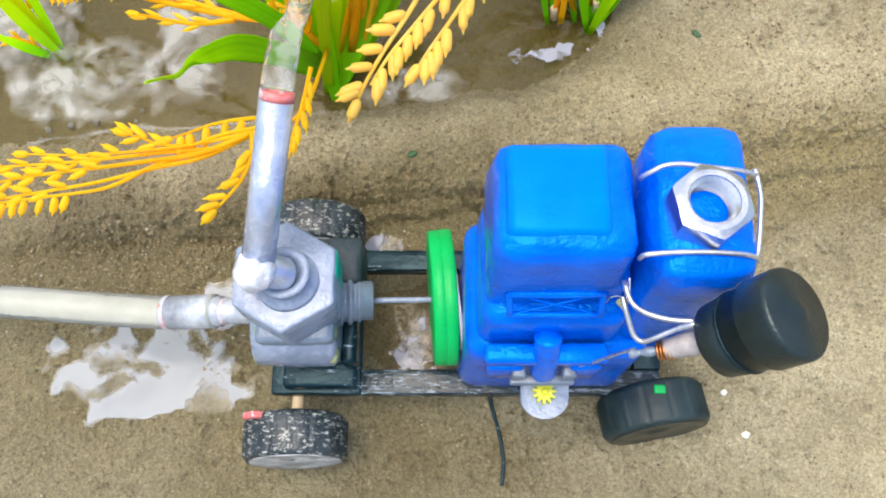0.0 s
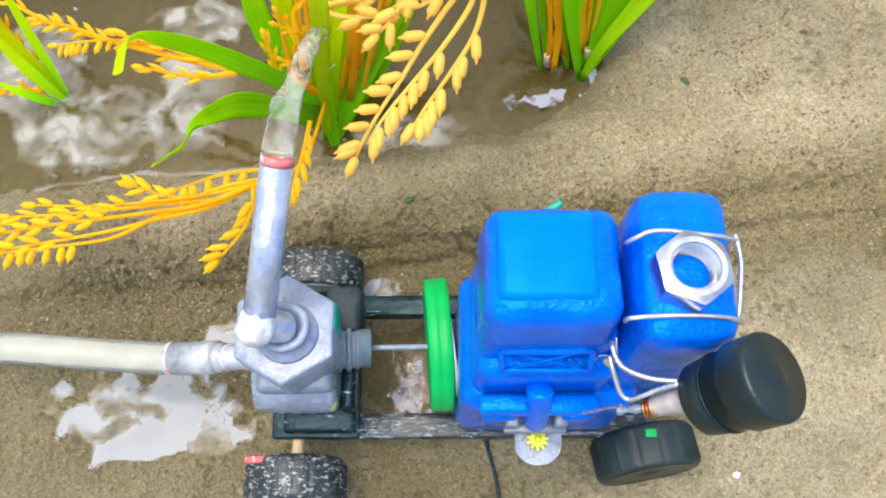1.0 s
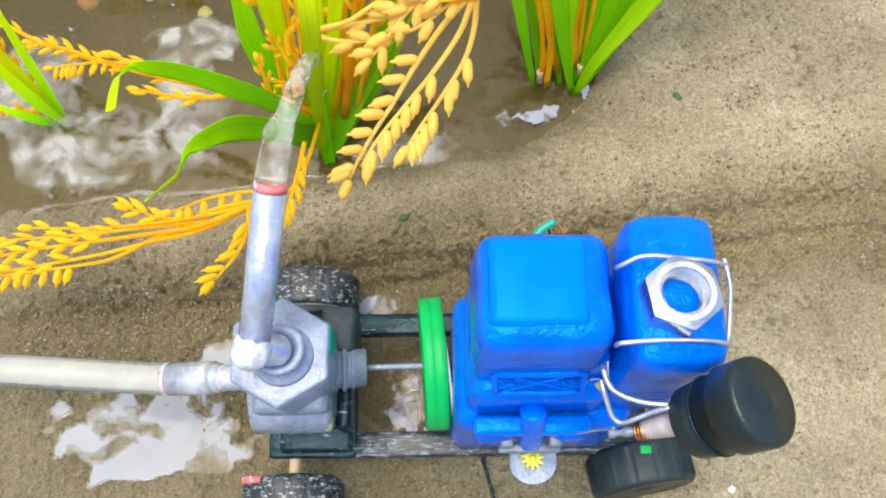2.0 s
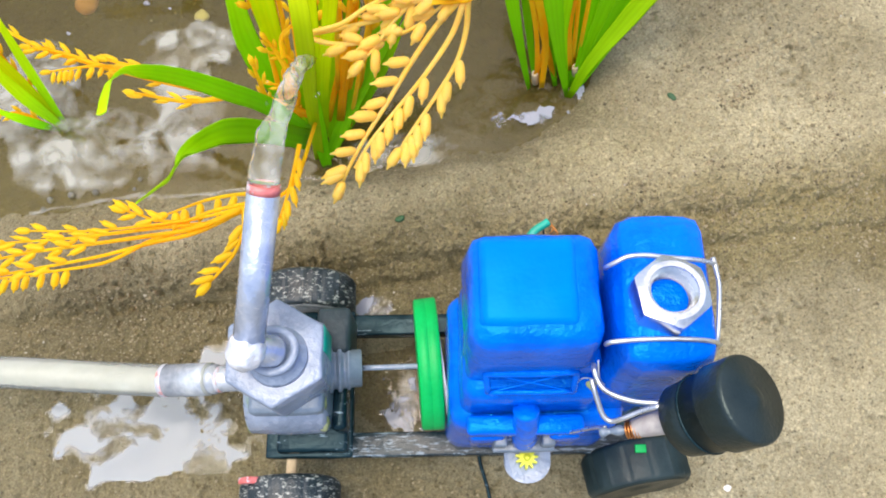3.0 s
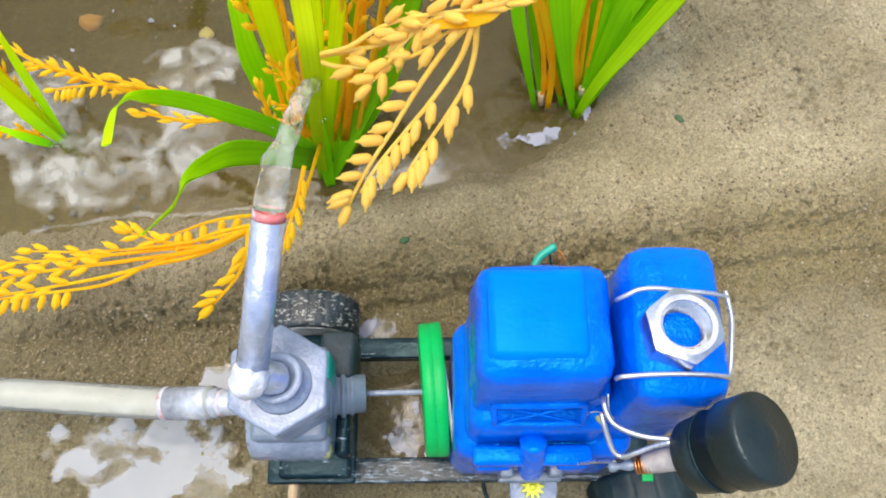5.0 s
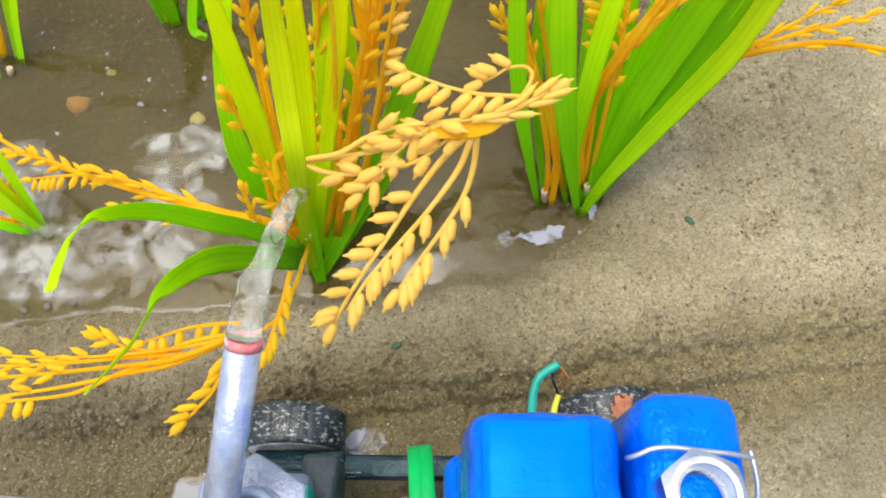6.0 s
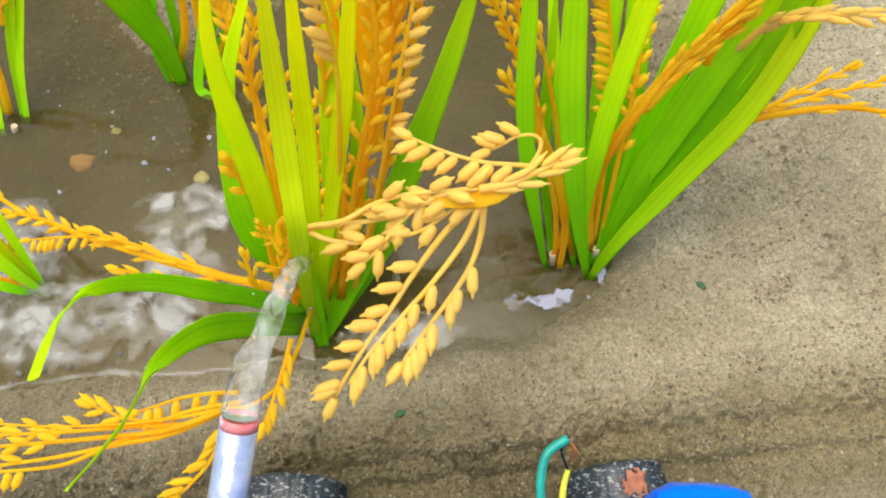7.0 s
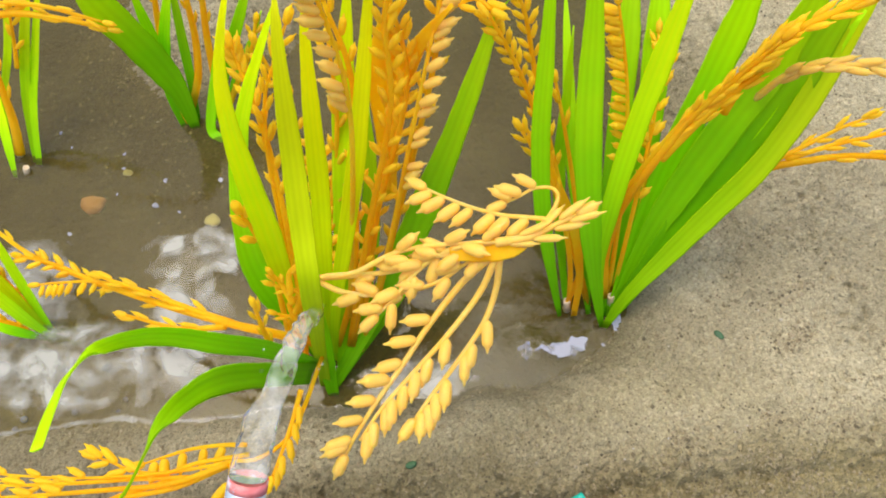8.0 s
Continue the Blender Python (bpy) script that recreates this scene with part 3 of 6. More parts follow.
def film(name, cx, cy, rx, ry, mat, label, seed, level=None, lift=0.35, step=1.0, ragged=0.8, lump=14.0):
    """A thin patch of water, suds or painted glint with a ragged outline, lying on the pool or in hollows of the sand.
    """
    bm = bmesh.new()
    thick = bm.verts.layers.float.new("thick")
    nx, ny = int(2 * rx / step), int(2 * ry / step)
    grid = {}
    for j in range(ny + 1):
        for i in range(nx + 1):
            u, v = 2 * i / nx - 1, 2 * j / ny - 1
            p = V(cx + u * rx, cy + v * ry, 0)
            keep = 1 - 1.55 * math.hypot(u, v) + ragged * (0.6 * noise.noise(p / lump + V(seed, 0, 0)) + 0.4 * noise.noise(p / (lump * 0.36) + V(0, seed, 0)))
            if keep > -0.02:
                p.z = (level if level is not None else 0.88 * height(p.x, p.y, False) + 0.12 * height(p.x, p.y) + 0.6) + lift
                grid[i, j] = bm.verts.new(p)
                grid[i, j][thick] = keep
    for i, j in grid:
        quad = [(i, j), (i + 1, j), (i + 1, j + 1), (i, j + 1)]
        if all(q in grid for q in quad):
            bm.faces.new([grid[q] for q in quad])
    loose = [v for v in bm.verts if not v.link_faces]
    bmesh.ops.delete(bm, geom=loose, context="VERTS")
    return tagged(part(name, bm, mat), label, "water", kind="structure")


# Drifts hold suds together with sky reflection painted as pale film.
SUDS_SHEEN_LABEL = "drift of pale suds and painted sky sheen on the muddy pool"
film("water", -109.4, 38.8, 48, 24, SUDS_AND_SHEEN, SUDS_SHEEN_LABEL, 1.3, WATER_Z, 0.9)
film("water", -76.4, 51.0, 20, 34, SUDS_AND_SHEEN, SUDS_SHEEN_LABEL, 4.1, WATER_Z, 1.2)
film("water", -74.4, 72.7, 28, 16, SUDS_AND_SHEEN, SUDS_SHEEN_LABEL, 7.7, WATER_Z, 1.0)
film("water", -130.6, 64.0, 30, 30, SUDS_AND_SHEEN, SUDS_SHEEN_LABEL, 9.2, WATER_Z, 1.4)
film("water", -7.6, 27.9, 28, 11, SUDS_AND_SHEEN, SUDS_SHEEN_LABEL, 2.9, WATER_Z, 0.9)
edge_foam = bmesh.new()
thick = edge_foam.verts.layers.float.new("thick")
rows = []
for i in range(150):
    x = -130 + i
    c, half = shore(x) + 0.6 + 1.3 * noise.noise(V(x / 9, 3, 1)), 0.5 + 1.1 * max(0.0, noise.noise(V(x / 14, 7, 2)) + 0.25)
    rows.append([edge_foam.verts.new(V(x, c + half * k, WATER_Z + 0.5)) for k in (-1, -0.4, 0.4, 1)])
    for v, k in zip(rows[-1], (0.0, 0.2, 0.2, 0.0)):
        v[thick] = k
for m, n in zip(rows, rows[1:]):
    for k in range(3):
        edge_foam.faces.new((m[k], m[k + 1], n[k + 1], n[k]))
tagged(part("water", edge_foam, SUDS_AND_SHEEN), "thin line of pale foam along the bank", "water", kind="structure")
# Glint and sheen films: reflected sky drawn as pale patches.
film("water", 37.2, 35.4, 16.5, 3.8, PAINTED_GLINT, "small bright glint painted on water at the pool's edge", 3.3, WATER_Z, 0.9, 0.3, 1.5, 5.0)
film("water", 54.7, 43.9, 3.4, 4.5, PAINTED_GLINT, "small bright glint painted on water at a plant's foot", 6.6, WATER_Z, 1.0, 0.3, 1.2, 3.0)
film("water", -90, -54, 44, 23, SKY_SHEEN_FILM, "shallow puddle under the hose, sky reflection painted pale", 5.2, None, 0.5)
film("water", -56, -36, 36, 15, SKY_SHEEN_FILM, "shallow puddle beside the pump, sky reflection painted pale", 8.4, None, 0.8)
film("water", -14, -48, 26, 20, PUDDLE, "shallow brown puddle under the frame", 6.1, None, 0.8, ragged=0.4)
film("water", -13, -54, 9, 13, PAINTED_GLINT, "white glint painted on the puddle under the frame", 2.2, None, 1.1, 0.4, 1.4, 5.0)
film("water", -20, -24, 8, 10, PAINTED_GLINT, "white glint painted on wet sand behind the frame", 3.9, None, 0.7, 0.4, 1.2, 5.0)

# ---- the motor pump; lengths in its own level frame ----
pump_set = new("motor_pump")
tagged(pump_set, "miniature blue engine and grey water pump on black wheels", "water pump")
pump_set.matrix_world = Matrix(((0.996192, 0.082920, 0.026924, 0.000000), (-0.084947, 0.992683, 0.085813, 0.000000), (-0.019612, -0.087773, 0.995947, -0.006856), (0, 0, 0, 1)))


def wheel(cx, cy, cz, turn, tilt, r, wide, mat, label):
    bm = bmesh.new()
    n = 48
    a = V(cx, cy, cz)
    ax = Euler((radians(tilt), 0, radians(turn))).to_matrix() @ V(0, 1, 0)
    lathe(a - ax * wide / 2, a + ax * wide / 2, [(0.02, r - 1.9), (0.0, r - 0.9), (0.06, r - 0.2), (0.14, r), (0.86, r), (0.94, r - 0.2), (1.0, r - 0.9), (0.98, r - 1.9)], 96, bm)
    for v in bm.verts:
        d = v.co - a
        along = d.dot(ax)
        out = d - ax * along
        if abs(along) < wide * 0.42:
            k = math.atan2(out.dot(ax.cross(V(0, 0, 1)).normalized()), out.dot(V(0, 0, 1)))
            v.co += out.normalized() * (0.32 * math.copysign(1, math.sin(k * 40)))
    tyre = part("wheel", bm, mat, pump_set, label)
    for s in (-1, 1):
        part("rim", lathe(a + ax * s * (wide / 2 - 0.35), a + ax * s * (wide / 2 + 0.1), [(0, r - 1.5), (1.0, r - 1.6), (0.6, r - 4.0), (0.4, 3.2), (1.0, 2.8), (1.0, 0.05)], 40), SCUFFED if s < 0 and mat is TYRE else RUBBER, tyre)
    return tyre


front_left = wheel(-39.1, -82.9, 13.0, 2, -5, 13.5, 11.5, TYRE, "worn black ribbed wheel with bare specks")
front_right = wheel(56.3, -75.5, 12.5, 9, -6, 14.0, 11.5, TYRE_PLAIN, "dull black wheel set askew")
wheel(-36.2, -24.5, 13.0, 0, 0, 13.6, 11.0, TYRE, "worn black ribbed wheel with bare specks")
back_right = wheel(48.5, -20.0, 13.0, 9, 0, 13.6, 11.0, TYRE, "black wheel with a rusty patch")
part("axle", tube([(-39.3, -86, 13.5), (-38.5, -50, 13.5), (-37, -20, 13.5)], 1.5, 8), WOOD, pump_set, "pale wooden stick axle")
part("axle", tube([(56.3, -72, 13), (52, -45, 13), (48.5, -16, 13)], 1.5, 8), WOOD, pump_set, "pale wooden stick axle")
bm = block(-51.2, -45.2, -78.4, -76.6, 19.3, 24.3, 0.5)
bmesh.ops.rotate(bm, verts=bm.verts, cent=V(-48.2, -77.5, 21.8), matrix=Euler((0, radians(-52), 0)).to_matrix())
part("paint_mark", bm, RED, front_left, "red paint mark")
bm = block(53.6, 56.6, -72.6, -70.4, 26.0, 27.0, 0.3)
part("paint_mark", bm, GREEN_CAP, front_right, "green paint mark")
bm = bmesh.new()
bmesh.ops.create_grid(bm, x_segments=14, y_segments=14, size=1)
edge = [f for f in bm.faces if f.calc_center_median().length + 0.5 * noise.noise(f.calc_center_median() * 3.1) > 0.72]
bmesh.ops.delete(bm, geom=edge, context="FACES")
for v in bm.verts:
    k = v.co.x * 0.30 + 0.22
    v.co = V(48.5 + 13.95 * math.sin(k), -22.0 + v.co.y * 5.0 + 2.0, 13.0 + 13.95 * math.cos(k))
bmesh.ops.solidify(bm, geom=list(bm.faces), thickness=0.2)
part("rust_patch", bm, RUST, back_right, "rusty orange patch")

# Frame: two rails, cross plates and the pump's platform.
frame_part = part("frame", block(-22.0, 57.5, -71.6, -65.0, 13.5, 18.3, 0.5, 2, cuts=3, uneven=0.25), RAIL, pump_set, "black-painted frame rail with pale brush marks")
part("rail", block(-23.0, 57.5, -37.4, -31.5, 13.5, 18.0, 0.5, 2, cuts=3, uneven=0.25, seed=4), BLACK, frame_part)
part("cross_bar", block(50.5, 57.8, -65.2, -37.2, 13.7, 18.8, 0.5, 2, cuts=2, uneven=0.2, seed=2), BLACK, frame_part)
part("platform", block(-45.5, -21.6, -71.6, -30.5, 14.0, 18.6, 0.6, 2, cuts=3, uneven=0.3, seed=7), BLACK, frame_part)
part("riser", block(-41.5, -22.6, -70.5, -36.0, 18.5, 24.0, 1.0, 2, cuts=2, uneven=0.3, seed=8), BLACK, frame_part)

# Pump: stacked hexagonal bodies.
def hexagon(cx, cy, z0, z1, r, turn, squash, bevel, tip=(0, 0)):
    bm = bmesh.new()
    ring = []
    for z, k in ((z0, 0.0), (z1, 1.0)):
        ring.append([bm.verts.new(V(cx + tip[0] * k + r * math.cos(radians(turn + 60 * j)), cy + tip[1] * k + squash * r * math.sin(radians(turn + 60 * j)), z)) for j in range(6)])
    for j in range(6):
        bm.faces.new((ring[0][j], ring[0][(j + 1) % 6], ring[1][(j + 1) % 6], ring[1][j]))
    bm.faces.new(ring[0][::-1])
    bm.faces.new(ring[1])
    bmesh.ops.bevel(bm, geom=list(bm.edges), offset=bevel, segments=2, profile=0.5, affect="EDGES")
    bmesh.ops.triangulate(bm, faces=bm.faces)
    bmesh.ops.subdivide_edges(bm, edges=[e for e in bm.edges if e.calc_length() > 3], cuts=2, use_grid_fill=True)
    rough_up(bm, 0.25, 4.0, r)
    return bm


casing = part("pump_casing", hexagon(-35.0, -51.8, 48.0, 62.5, 12.9, 90, 1.0, 0.7), GREY, pump_set, "grey painted hexagonal pump body")
part("casing_base", lathe((-45.4, -56.6, 38.0), (-25.6, -56.6, 38.0), [(0, 9.7), (0.03, 10.6), (0.5, 11.0), (0.95, 10.7), (1.0, 9.6)], 40), GREY, casing)
part("casing_foot", block(-44.0, -25.5, -64.0, -41.0, 23.0, 49.0, 1.6, 2, cuts=2, uneven=0.3, seed=3), GREY_DARK, casing)
part("side_plate", block(-25.6, -21.8, -66.0, -38.0, 23.5, 33.0, 1.2, 2, cuts=2, uneven=0.3, seed=5), BLACK, casing, "black side plate")
part("back_plate", block(-29.0, -20.2, -47.5, -35.2, 24.0, 41.0, 1.4, 2, cuts=2, uneven=0.3, seed=6), SLATE, casing, "dark slate mounting plate")
part("gasket", block(-24.3, -23.65, -51.5, -45.4, 50.0, 61.6, 0.15, 1, cuts=1, uneven=0.15), TEAL, casing, "thin green gasket edge")
part("collar", lathe((-34.2, -52.8, 62.0), (-34.4, -52.4, 67.5), [(0, 7.2), (0.25, 6.9), (0.3, 5.4), (0.75, 5.2), (0.82, 5.9), (1.0, 5.8), (1.0, 4.2), (0.8, 4.0)], 40), GREY, casing, "round grey outlet collar")
# Outlet pipe leaning back, with a lumpy glued elbow.
elbow = part("elbow", tube([(-34.5, -52.5, 66.5), (-36.5, -53.0, 70.0), (-38.8, -53.6, 71.8), (-39.4, -52.5, 73.6)], lambda u: 3.9 - 0.5 * u, 16, 18), SILVER, casing, "lumpy glued silver elbow")
bm = bmesh.new()
bmesh.ops.create_icosphere(bm, subdivisions=4, radius=4.5)
for v in bm.verts:
    v.co = V(v.co.x * 1.0, v.co.y * 1.05, v.co.z * 0.95)
bmesh.ops.translate(bm, verts=bm.verts, vec=V(-38.9, -53.7, 73.0))
rough_up(bm, 0.6, 2.4, 2)
part("glue_lump", bm, BRIGHT_SILVER, elbow, "blob of silver-painted glue")
PIPE_LOW, PIPE_TIP = V(-38.6, -53.3, 72.5), V(-31.7, -23.7, 95.5)
pipe = part("outlet_pipe", lathe(PIPE_LOW, PIPE_TIP, [(0, 3.55), (0.935, 3.45), (0.935, 2.9), (0.5, 2.9)], 36), SILVER, pump_set, "silver-painted outlet pipe")
part("red_band", lathe(PIPE_LOW.lerp(PIPE_TIP, 0.935), PIPE_LOW.lerp(PIPE_TIP, 0.985), [(0, 3.46), (1, 3.42), (1, 2.9), (0, 2.9)], 36), RED, pipe, "torn red band at the pipe mouth")
# Suction side: sleeve, red joint and hose.
suction = part("suction_sleeve", lathe((-44.0, -51.8, 29.5), (-60.5, -50.6, 24.5), [(0, 3.7), (0.30, 3.7), (0.32, 3.4), (0.86, 3.4), (0.88, 4.1), (1.0, 4.1)], 32), SLEEVE, casing, "silver suction sleeve")
part("red_band", lathe((-56.6, -50.9, 25.7), (-57.6, -50.8, 25.4), [(0, 3.6), (0.5, 3.7), (1, 3.6)], 30), RED_WORN, suction)
hose = part("hose", tube([(-60.0, -50.6, 24.8), (-73.6, -50.0, 20.5), (-96, -48.3, 19.0), (-121, -46.6, 19.5), (-147, -46.2, 18.0), (-178, -46.5, 13.5), (-230, -45, 8.0)], lambda u: 4.55, 60, 28), HOSE, pump_set, "cloudy translucent plastic suction hose")
part("red_band", lathe((-73.0, -50.05, 20.75), (-74.6, -49.95, 20.35), [(0, 4.6), (0.5, 4.7), (1, 4.6)], 36), RED_WORN, hose, "red paint ring on the hose end")
part("hose_sleeve", lathe((-60.2, -50.6, 24.75), (-73.2, -50.0, 20.7), [(0, 4.2), (0.05, 4.55), (1, 4.62)], 36), SLEEVE, hose, "silver-smeared hose end")
GLUE = material("yellowish_glue", (0.22, 0.26, 0.10), (0.36, 0.40, 0.22), rough=0.25, size=200, fine=900, bump=0.4, through_light=0.2)
for at, rx, ry in (((-27.0, -60.9, 45.0), 1.9, 2.6), ((-26.7, -65.1, 40.0), 1.7, 2.2), ((-45.3, -64.7, 38.0), 1.0, 2.6), ((-44.8, -60.1, 40.0), 0.8, 1.8)):
    bm = bmesh.new()
    bmesh.ops.create_icosphere(bm, subdivisions=3, radius=1.0)
    for v in bm.verts:
        v.co = V(v.co.x * rx, v.co.y * ry, v.co.z * 2.0) + V(*at)
    rough_up(bm, 0.5, 1.6, rx)
    part("glue_smear", bm, GLUE, casing, "yellowish smear of glue")
# Threaded coupling and shaft.
part("coupling", lathe((-26.0, -51.0, 37.0), (-17.6, -50.6, 36.0), [(0, 6.2), (0.10, 6.2), (0.14, 5.2), (0.24, 5.2), (0.28, 6.0), (0.38, 6.0), (0.42, 5.1), (0.52, 5.1), (0.56, 5.5), (0.62, 5.5), (0.66, 4.9), (0.97, 4.9), (1.0, 4.5), (1.0, 1.0)], 40), GREY_DARK, pump_set, "slate grey threaded coupling")
part("shaft", tube([(-18, -50.6, 36.0), (-8, -50.4, 35.8), (4, -50.2, 35.5)], 0.75, 6, 12), GREY, pump_set, "thin grey drive shaft")
pulley = part("pulley", lathe((-3.2, -49.6, 34.6), (2.6, -49.2, 34.4), [(0, 13.5), (0, 16.4), (0.06, 17.0), (0.48, 17.2), (0.51, 17.05), (0.54, 17.2), (0.94, 17.3), (1.0, 17.0), (1.0, 14.0), (0.1, 13.6), (0.1, 1.0)], 80), GREEN_CAP, pump_set, "bright green plastic cap pulley")
part("backing_disc", lathe((2.6, -49.3, 34.5), (3.4, -49.2, 34.5), [(0, 0.5), (0, 16.0), (1, 15.9), (1, 0.5)], 60), WHITE_PLASTIC, pulley, "pale disc behind the pulley")

# Engine: crankcase, stepped middle, cylinder head block.
engine = part("crankcase", block(3.8, 46.0, -70.0, -37.5, 18.3, 62.0, 4.0, 4, (0.94, 0.97), 3, 0.35, 1), BLUE, pump_set, "blue painted engine crankcase")
part("step", block(7.0, 38.0, -66.8, -38.5, 58.0, 78.0, 3.0, 3, (0.93, 0.95), 3, 0.3, 2), BLUE, engine)
part("waist", block(8.5, 35.0, -62.0, -39.0, 74.0, 90.0, 2.0, 3, (1.0, 1.0), 3, 0.3, 3), BLUE, engine)
head = part("head_block", block(7.7, 34.4, -62.6, -38.0, 86.5, 106.0, 3.2, 2, (0.9, 0.88), 3, 0.45, 6), BLUE, engine, "rounded blue head block")
part("top_panel", block(10.6, 28.9, -57.8, -40.6, 104.3, 106.9, 1.6, 3, (0.97, 0.97), 2, 0.2, 9), BLUE_TOP_SHEEN, head, "smooth blue top panel with painted sky sheen")
LT, LB = (-62.0, 86.2), (-65.2, 82.0)
louvre = part("louvre", tube([(12.2, *LT), (21.4, LT[0] - 0.2, LT[1]), (30.8, *LT)], 0.95, 10, 8), BLUE, engine, "blue louvre frame with a cross on the front")
part("louvre_bar", tube([(12.8, *LB), (21.4, LB[0] - 0.1, LB[1]), (30.2, *LB)], 0.7, 10, 8), BLUE, louvre)
for x0, x1 in ((12.4, 12.9), (30.5, 30.1)):
    part("louvre_bar", tube([(x0, *LT), ((x0 + x1) / 2, -63.6, 84.1), (x1, *LB)], 0.7, 6, 8), BLUE, louvre)
for x0, x1 in ((13.4, 29.4), (29.4, 13.4)):
    part("louvre_bar", tube([(x0, LT[0] - 0.2, LT[1] - 0.7), (21.4, -63.7, 84.0), (x1, LB[0], LB[1] + 0.5)], 0.22, 8, 6), BLUE, louvre)
part("side_cover", block(8.6, 34.6, -71.8, -67.5, 62.0, 66.5, 1.0, 2, cuts=2, uneven=0.25, seed=8), BLUE, engine)
part("side_cover", block(9.5, 17.5, -72.2, -69.0, 48.0, 60.0, 1.0, 2, cuts=1, uneven=0.2, seed=9), BLUE, engine)
part("side_cover", block(27.5, 34.5, -72.2, -69.0, 48.0, 60.0, 1.0, 2, cuts=1, uneven=0.2, seed=12), BLUE, engine)
# Front lever: knob, bracket, tongue and gear.
bracket = part("lever_bracket", block(14.8, 29.2, -74.4, -71.8, 51.6, 53.8, 0.5, 2, cuts=1, uneven=0.15), GREY_DARK, pump_set, "grey metal lever bracket")
for x in (14.9, 25.9):
    part("bracket_ear", block(x, x + 3.1, -73.6, -69.2, 52.0, 58.6, 0.6, 2, cuts=1, uneven=0.15, seed=x), GREY_DARK, bracket)
bm = tube([(21.3, -66.6, 72.6), (21.5, -68.2, 70.0), (21.8, -70.2, 63.0), (22.0, -71.6, 56.0)], lambda u: 2.95 * min(1.0, (u / 0.16 + 0.02)) ** 0.5, 40, 22)
rough_up(bm, 0.22, 2.4, 3)
part("knob", bm, BLUE, bracket, "rounded blue knob with brush marks")
bm = bmesh.new()
n = 26
top_ring, low_ring = [], []
for j in range(n):
    k = math.pi * (1 + j / (n - 1))
    for ring, dz in ((top_ring, 0.7), (low_ring, -0.7)):
        ring.append(bm.verts.new(V(23.6 + 5.6 * math.cos(k), -75.8 + 5.0 * math.sin(k), 43.0 + dz)))
for ring, dz in ((top_ring, 0.7), (low_ring, -0.7)):
    ring.append(bm.verts.new(V(29.2, -70.5, 45.0 + dz)))
    ring.append(bm.verts.new(V(18.0, -70.5, 45.0 + dz)))
bm.faces.new(top_ring)
bm.faces.new(low_ring[::-1])
for j in range(len(top_ring)):
    j2 = (j + 1) % len(top_ring)
    bm.faces.new((top_ring[j], top_ring[j2], low_ring[j2], low_ring[j]))
part("tongue", bm, GREY, bracket, "rounded grey tongue plate", smooth=False)
bm = bmesh.new()
gear_top = []
gear_low = []
for j in range(44):
    r = 2.7 if (j // 2) % 2 == 0 else 1.75
    a = 2 * math.pi * j / 44
    gear_top.append(bm.verts.new(V(23.3 + r * math.cos(a), -75.0 + r * math.sin(a), 46.6)))
    gear_low.append(bm.verts.new(V(23.3 + r * math.cos(a), -75.0 + r * math.sin(a), 43.8)))
bm.faces.new(gear_top)
bm.faces.new(gear_low[::-1])
for j in range(44):
    bm.faces.new((gear_top[j], gear_top[(j + 1) % 44], gear_low[(j + 1) % 44], gear_low[j]))
gear = part("gear", bm, YELLOW, bracket, "small yellow plastic gear", smooth=False)
part("gear_pin", lathe((23.3, -75.0, 44), (23.3, -75.0, 47.8), [(0, 0.8), (0.9, 0.8), (1, 0.5)], 14), YELLOW, gear)

# Fuel tank with a hexagon nut as filler neck, bound with wire.
tank = part("fuel_tank", block(35.4, 54.3, -66.0, -34.6, 58.0, 105.6, 4.4, 2, (0.95, 0.95), 3, 0.45, 15), BLUE, pump_set, "rounded blue fuel tank")
part("tank_foot", block(37.0, 54.0, -62.0, -40.0, 18.0, 60.0, 2.0, 2, cuts=2, uneven=0.2, seed=4), BLUE, tank)
bm = bmesh.new()
NUT, TILT_N = V(44.3, -53.2, 104.4), Euler((radians(-4), radians(1), radians(0))).to_matrix()
outer = [[], []]
inner = [[], [], [], []]
side_n = 48


def hex_r(a, af):
    k = (a + math.pi / 6) % (math.pi / 3) - math.pi / 6
    return af / math.cos(k)


for j in range(side_n):
    a = 2 * math.pi * j / side_n
    d = V(math.cos(a + radians(8)), math.sin(a + radians(8)), 0)
    outer[0].append(bm.verts.new(d * min(hex_r(a, 6.15), 6.95)))
    outer[1].append(bm.verts.new(d * min(hex_r(a, 6.15), 6.95) + V(0, 0, 6.4 - 0.55 * (min(hex_r(a, 6.15), 6.95) - 5.55))))
rim = [bm.verts.new(V(math.cos(2 * math.pi * j / side_n + radians(8)), math.sin(2 * math.pi * j / side_n + radians(8)), 0) * 5.45 + V(0, 0, 6.4)) for j in range(side_n)]
mouth = [bm.verts.new(V(math.cos(2 * math.pi * j / side_n + radians(8)), math.sin(2 * math.pi * j / side_n + radians(8)), 0) * 4.45 + V(0, 0, 6.4)) for j in range(side_n)]
rings = [outer[0], outer[1], rim, mouth]
for k in range(12):
    r = (4.40, 3.78)[k % 2]
    rings.append([bm.verts.new(V(math.cos(2 * math.pi * j / side_n + radians(8)), math.sin(2 * math.pi * j / side_n + radians(8)), 0) * r + V(0, 0, 6.1 - 0.62 * k)) for j in range(side_n)])
for m, n in zip(rings, rings[1:]):
    for j in range(side_n):
        bm.faces.new((m[j], m[(j + 1) % side_n], n[(j + 1) % side_n], n[j]))
for v in bm.verts:
    v.co = NUT + TILT_N @ v.co
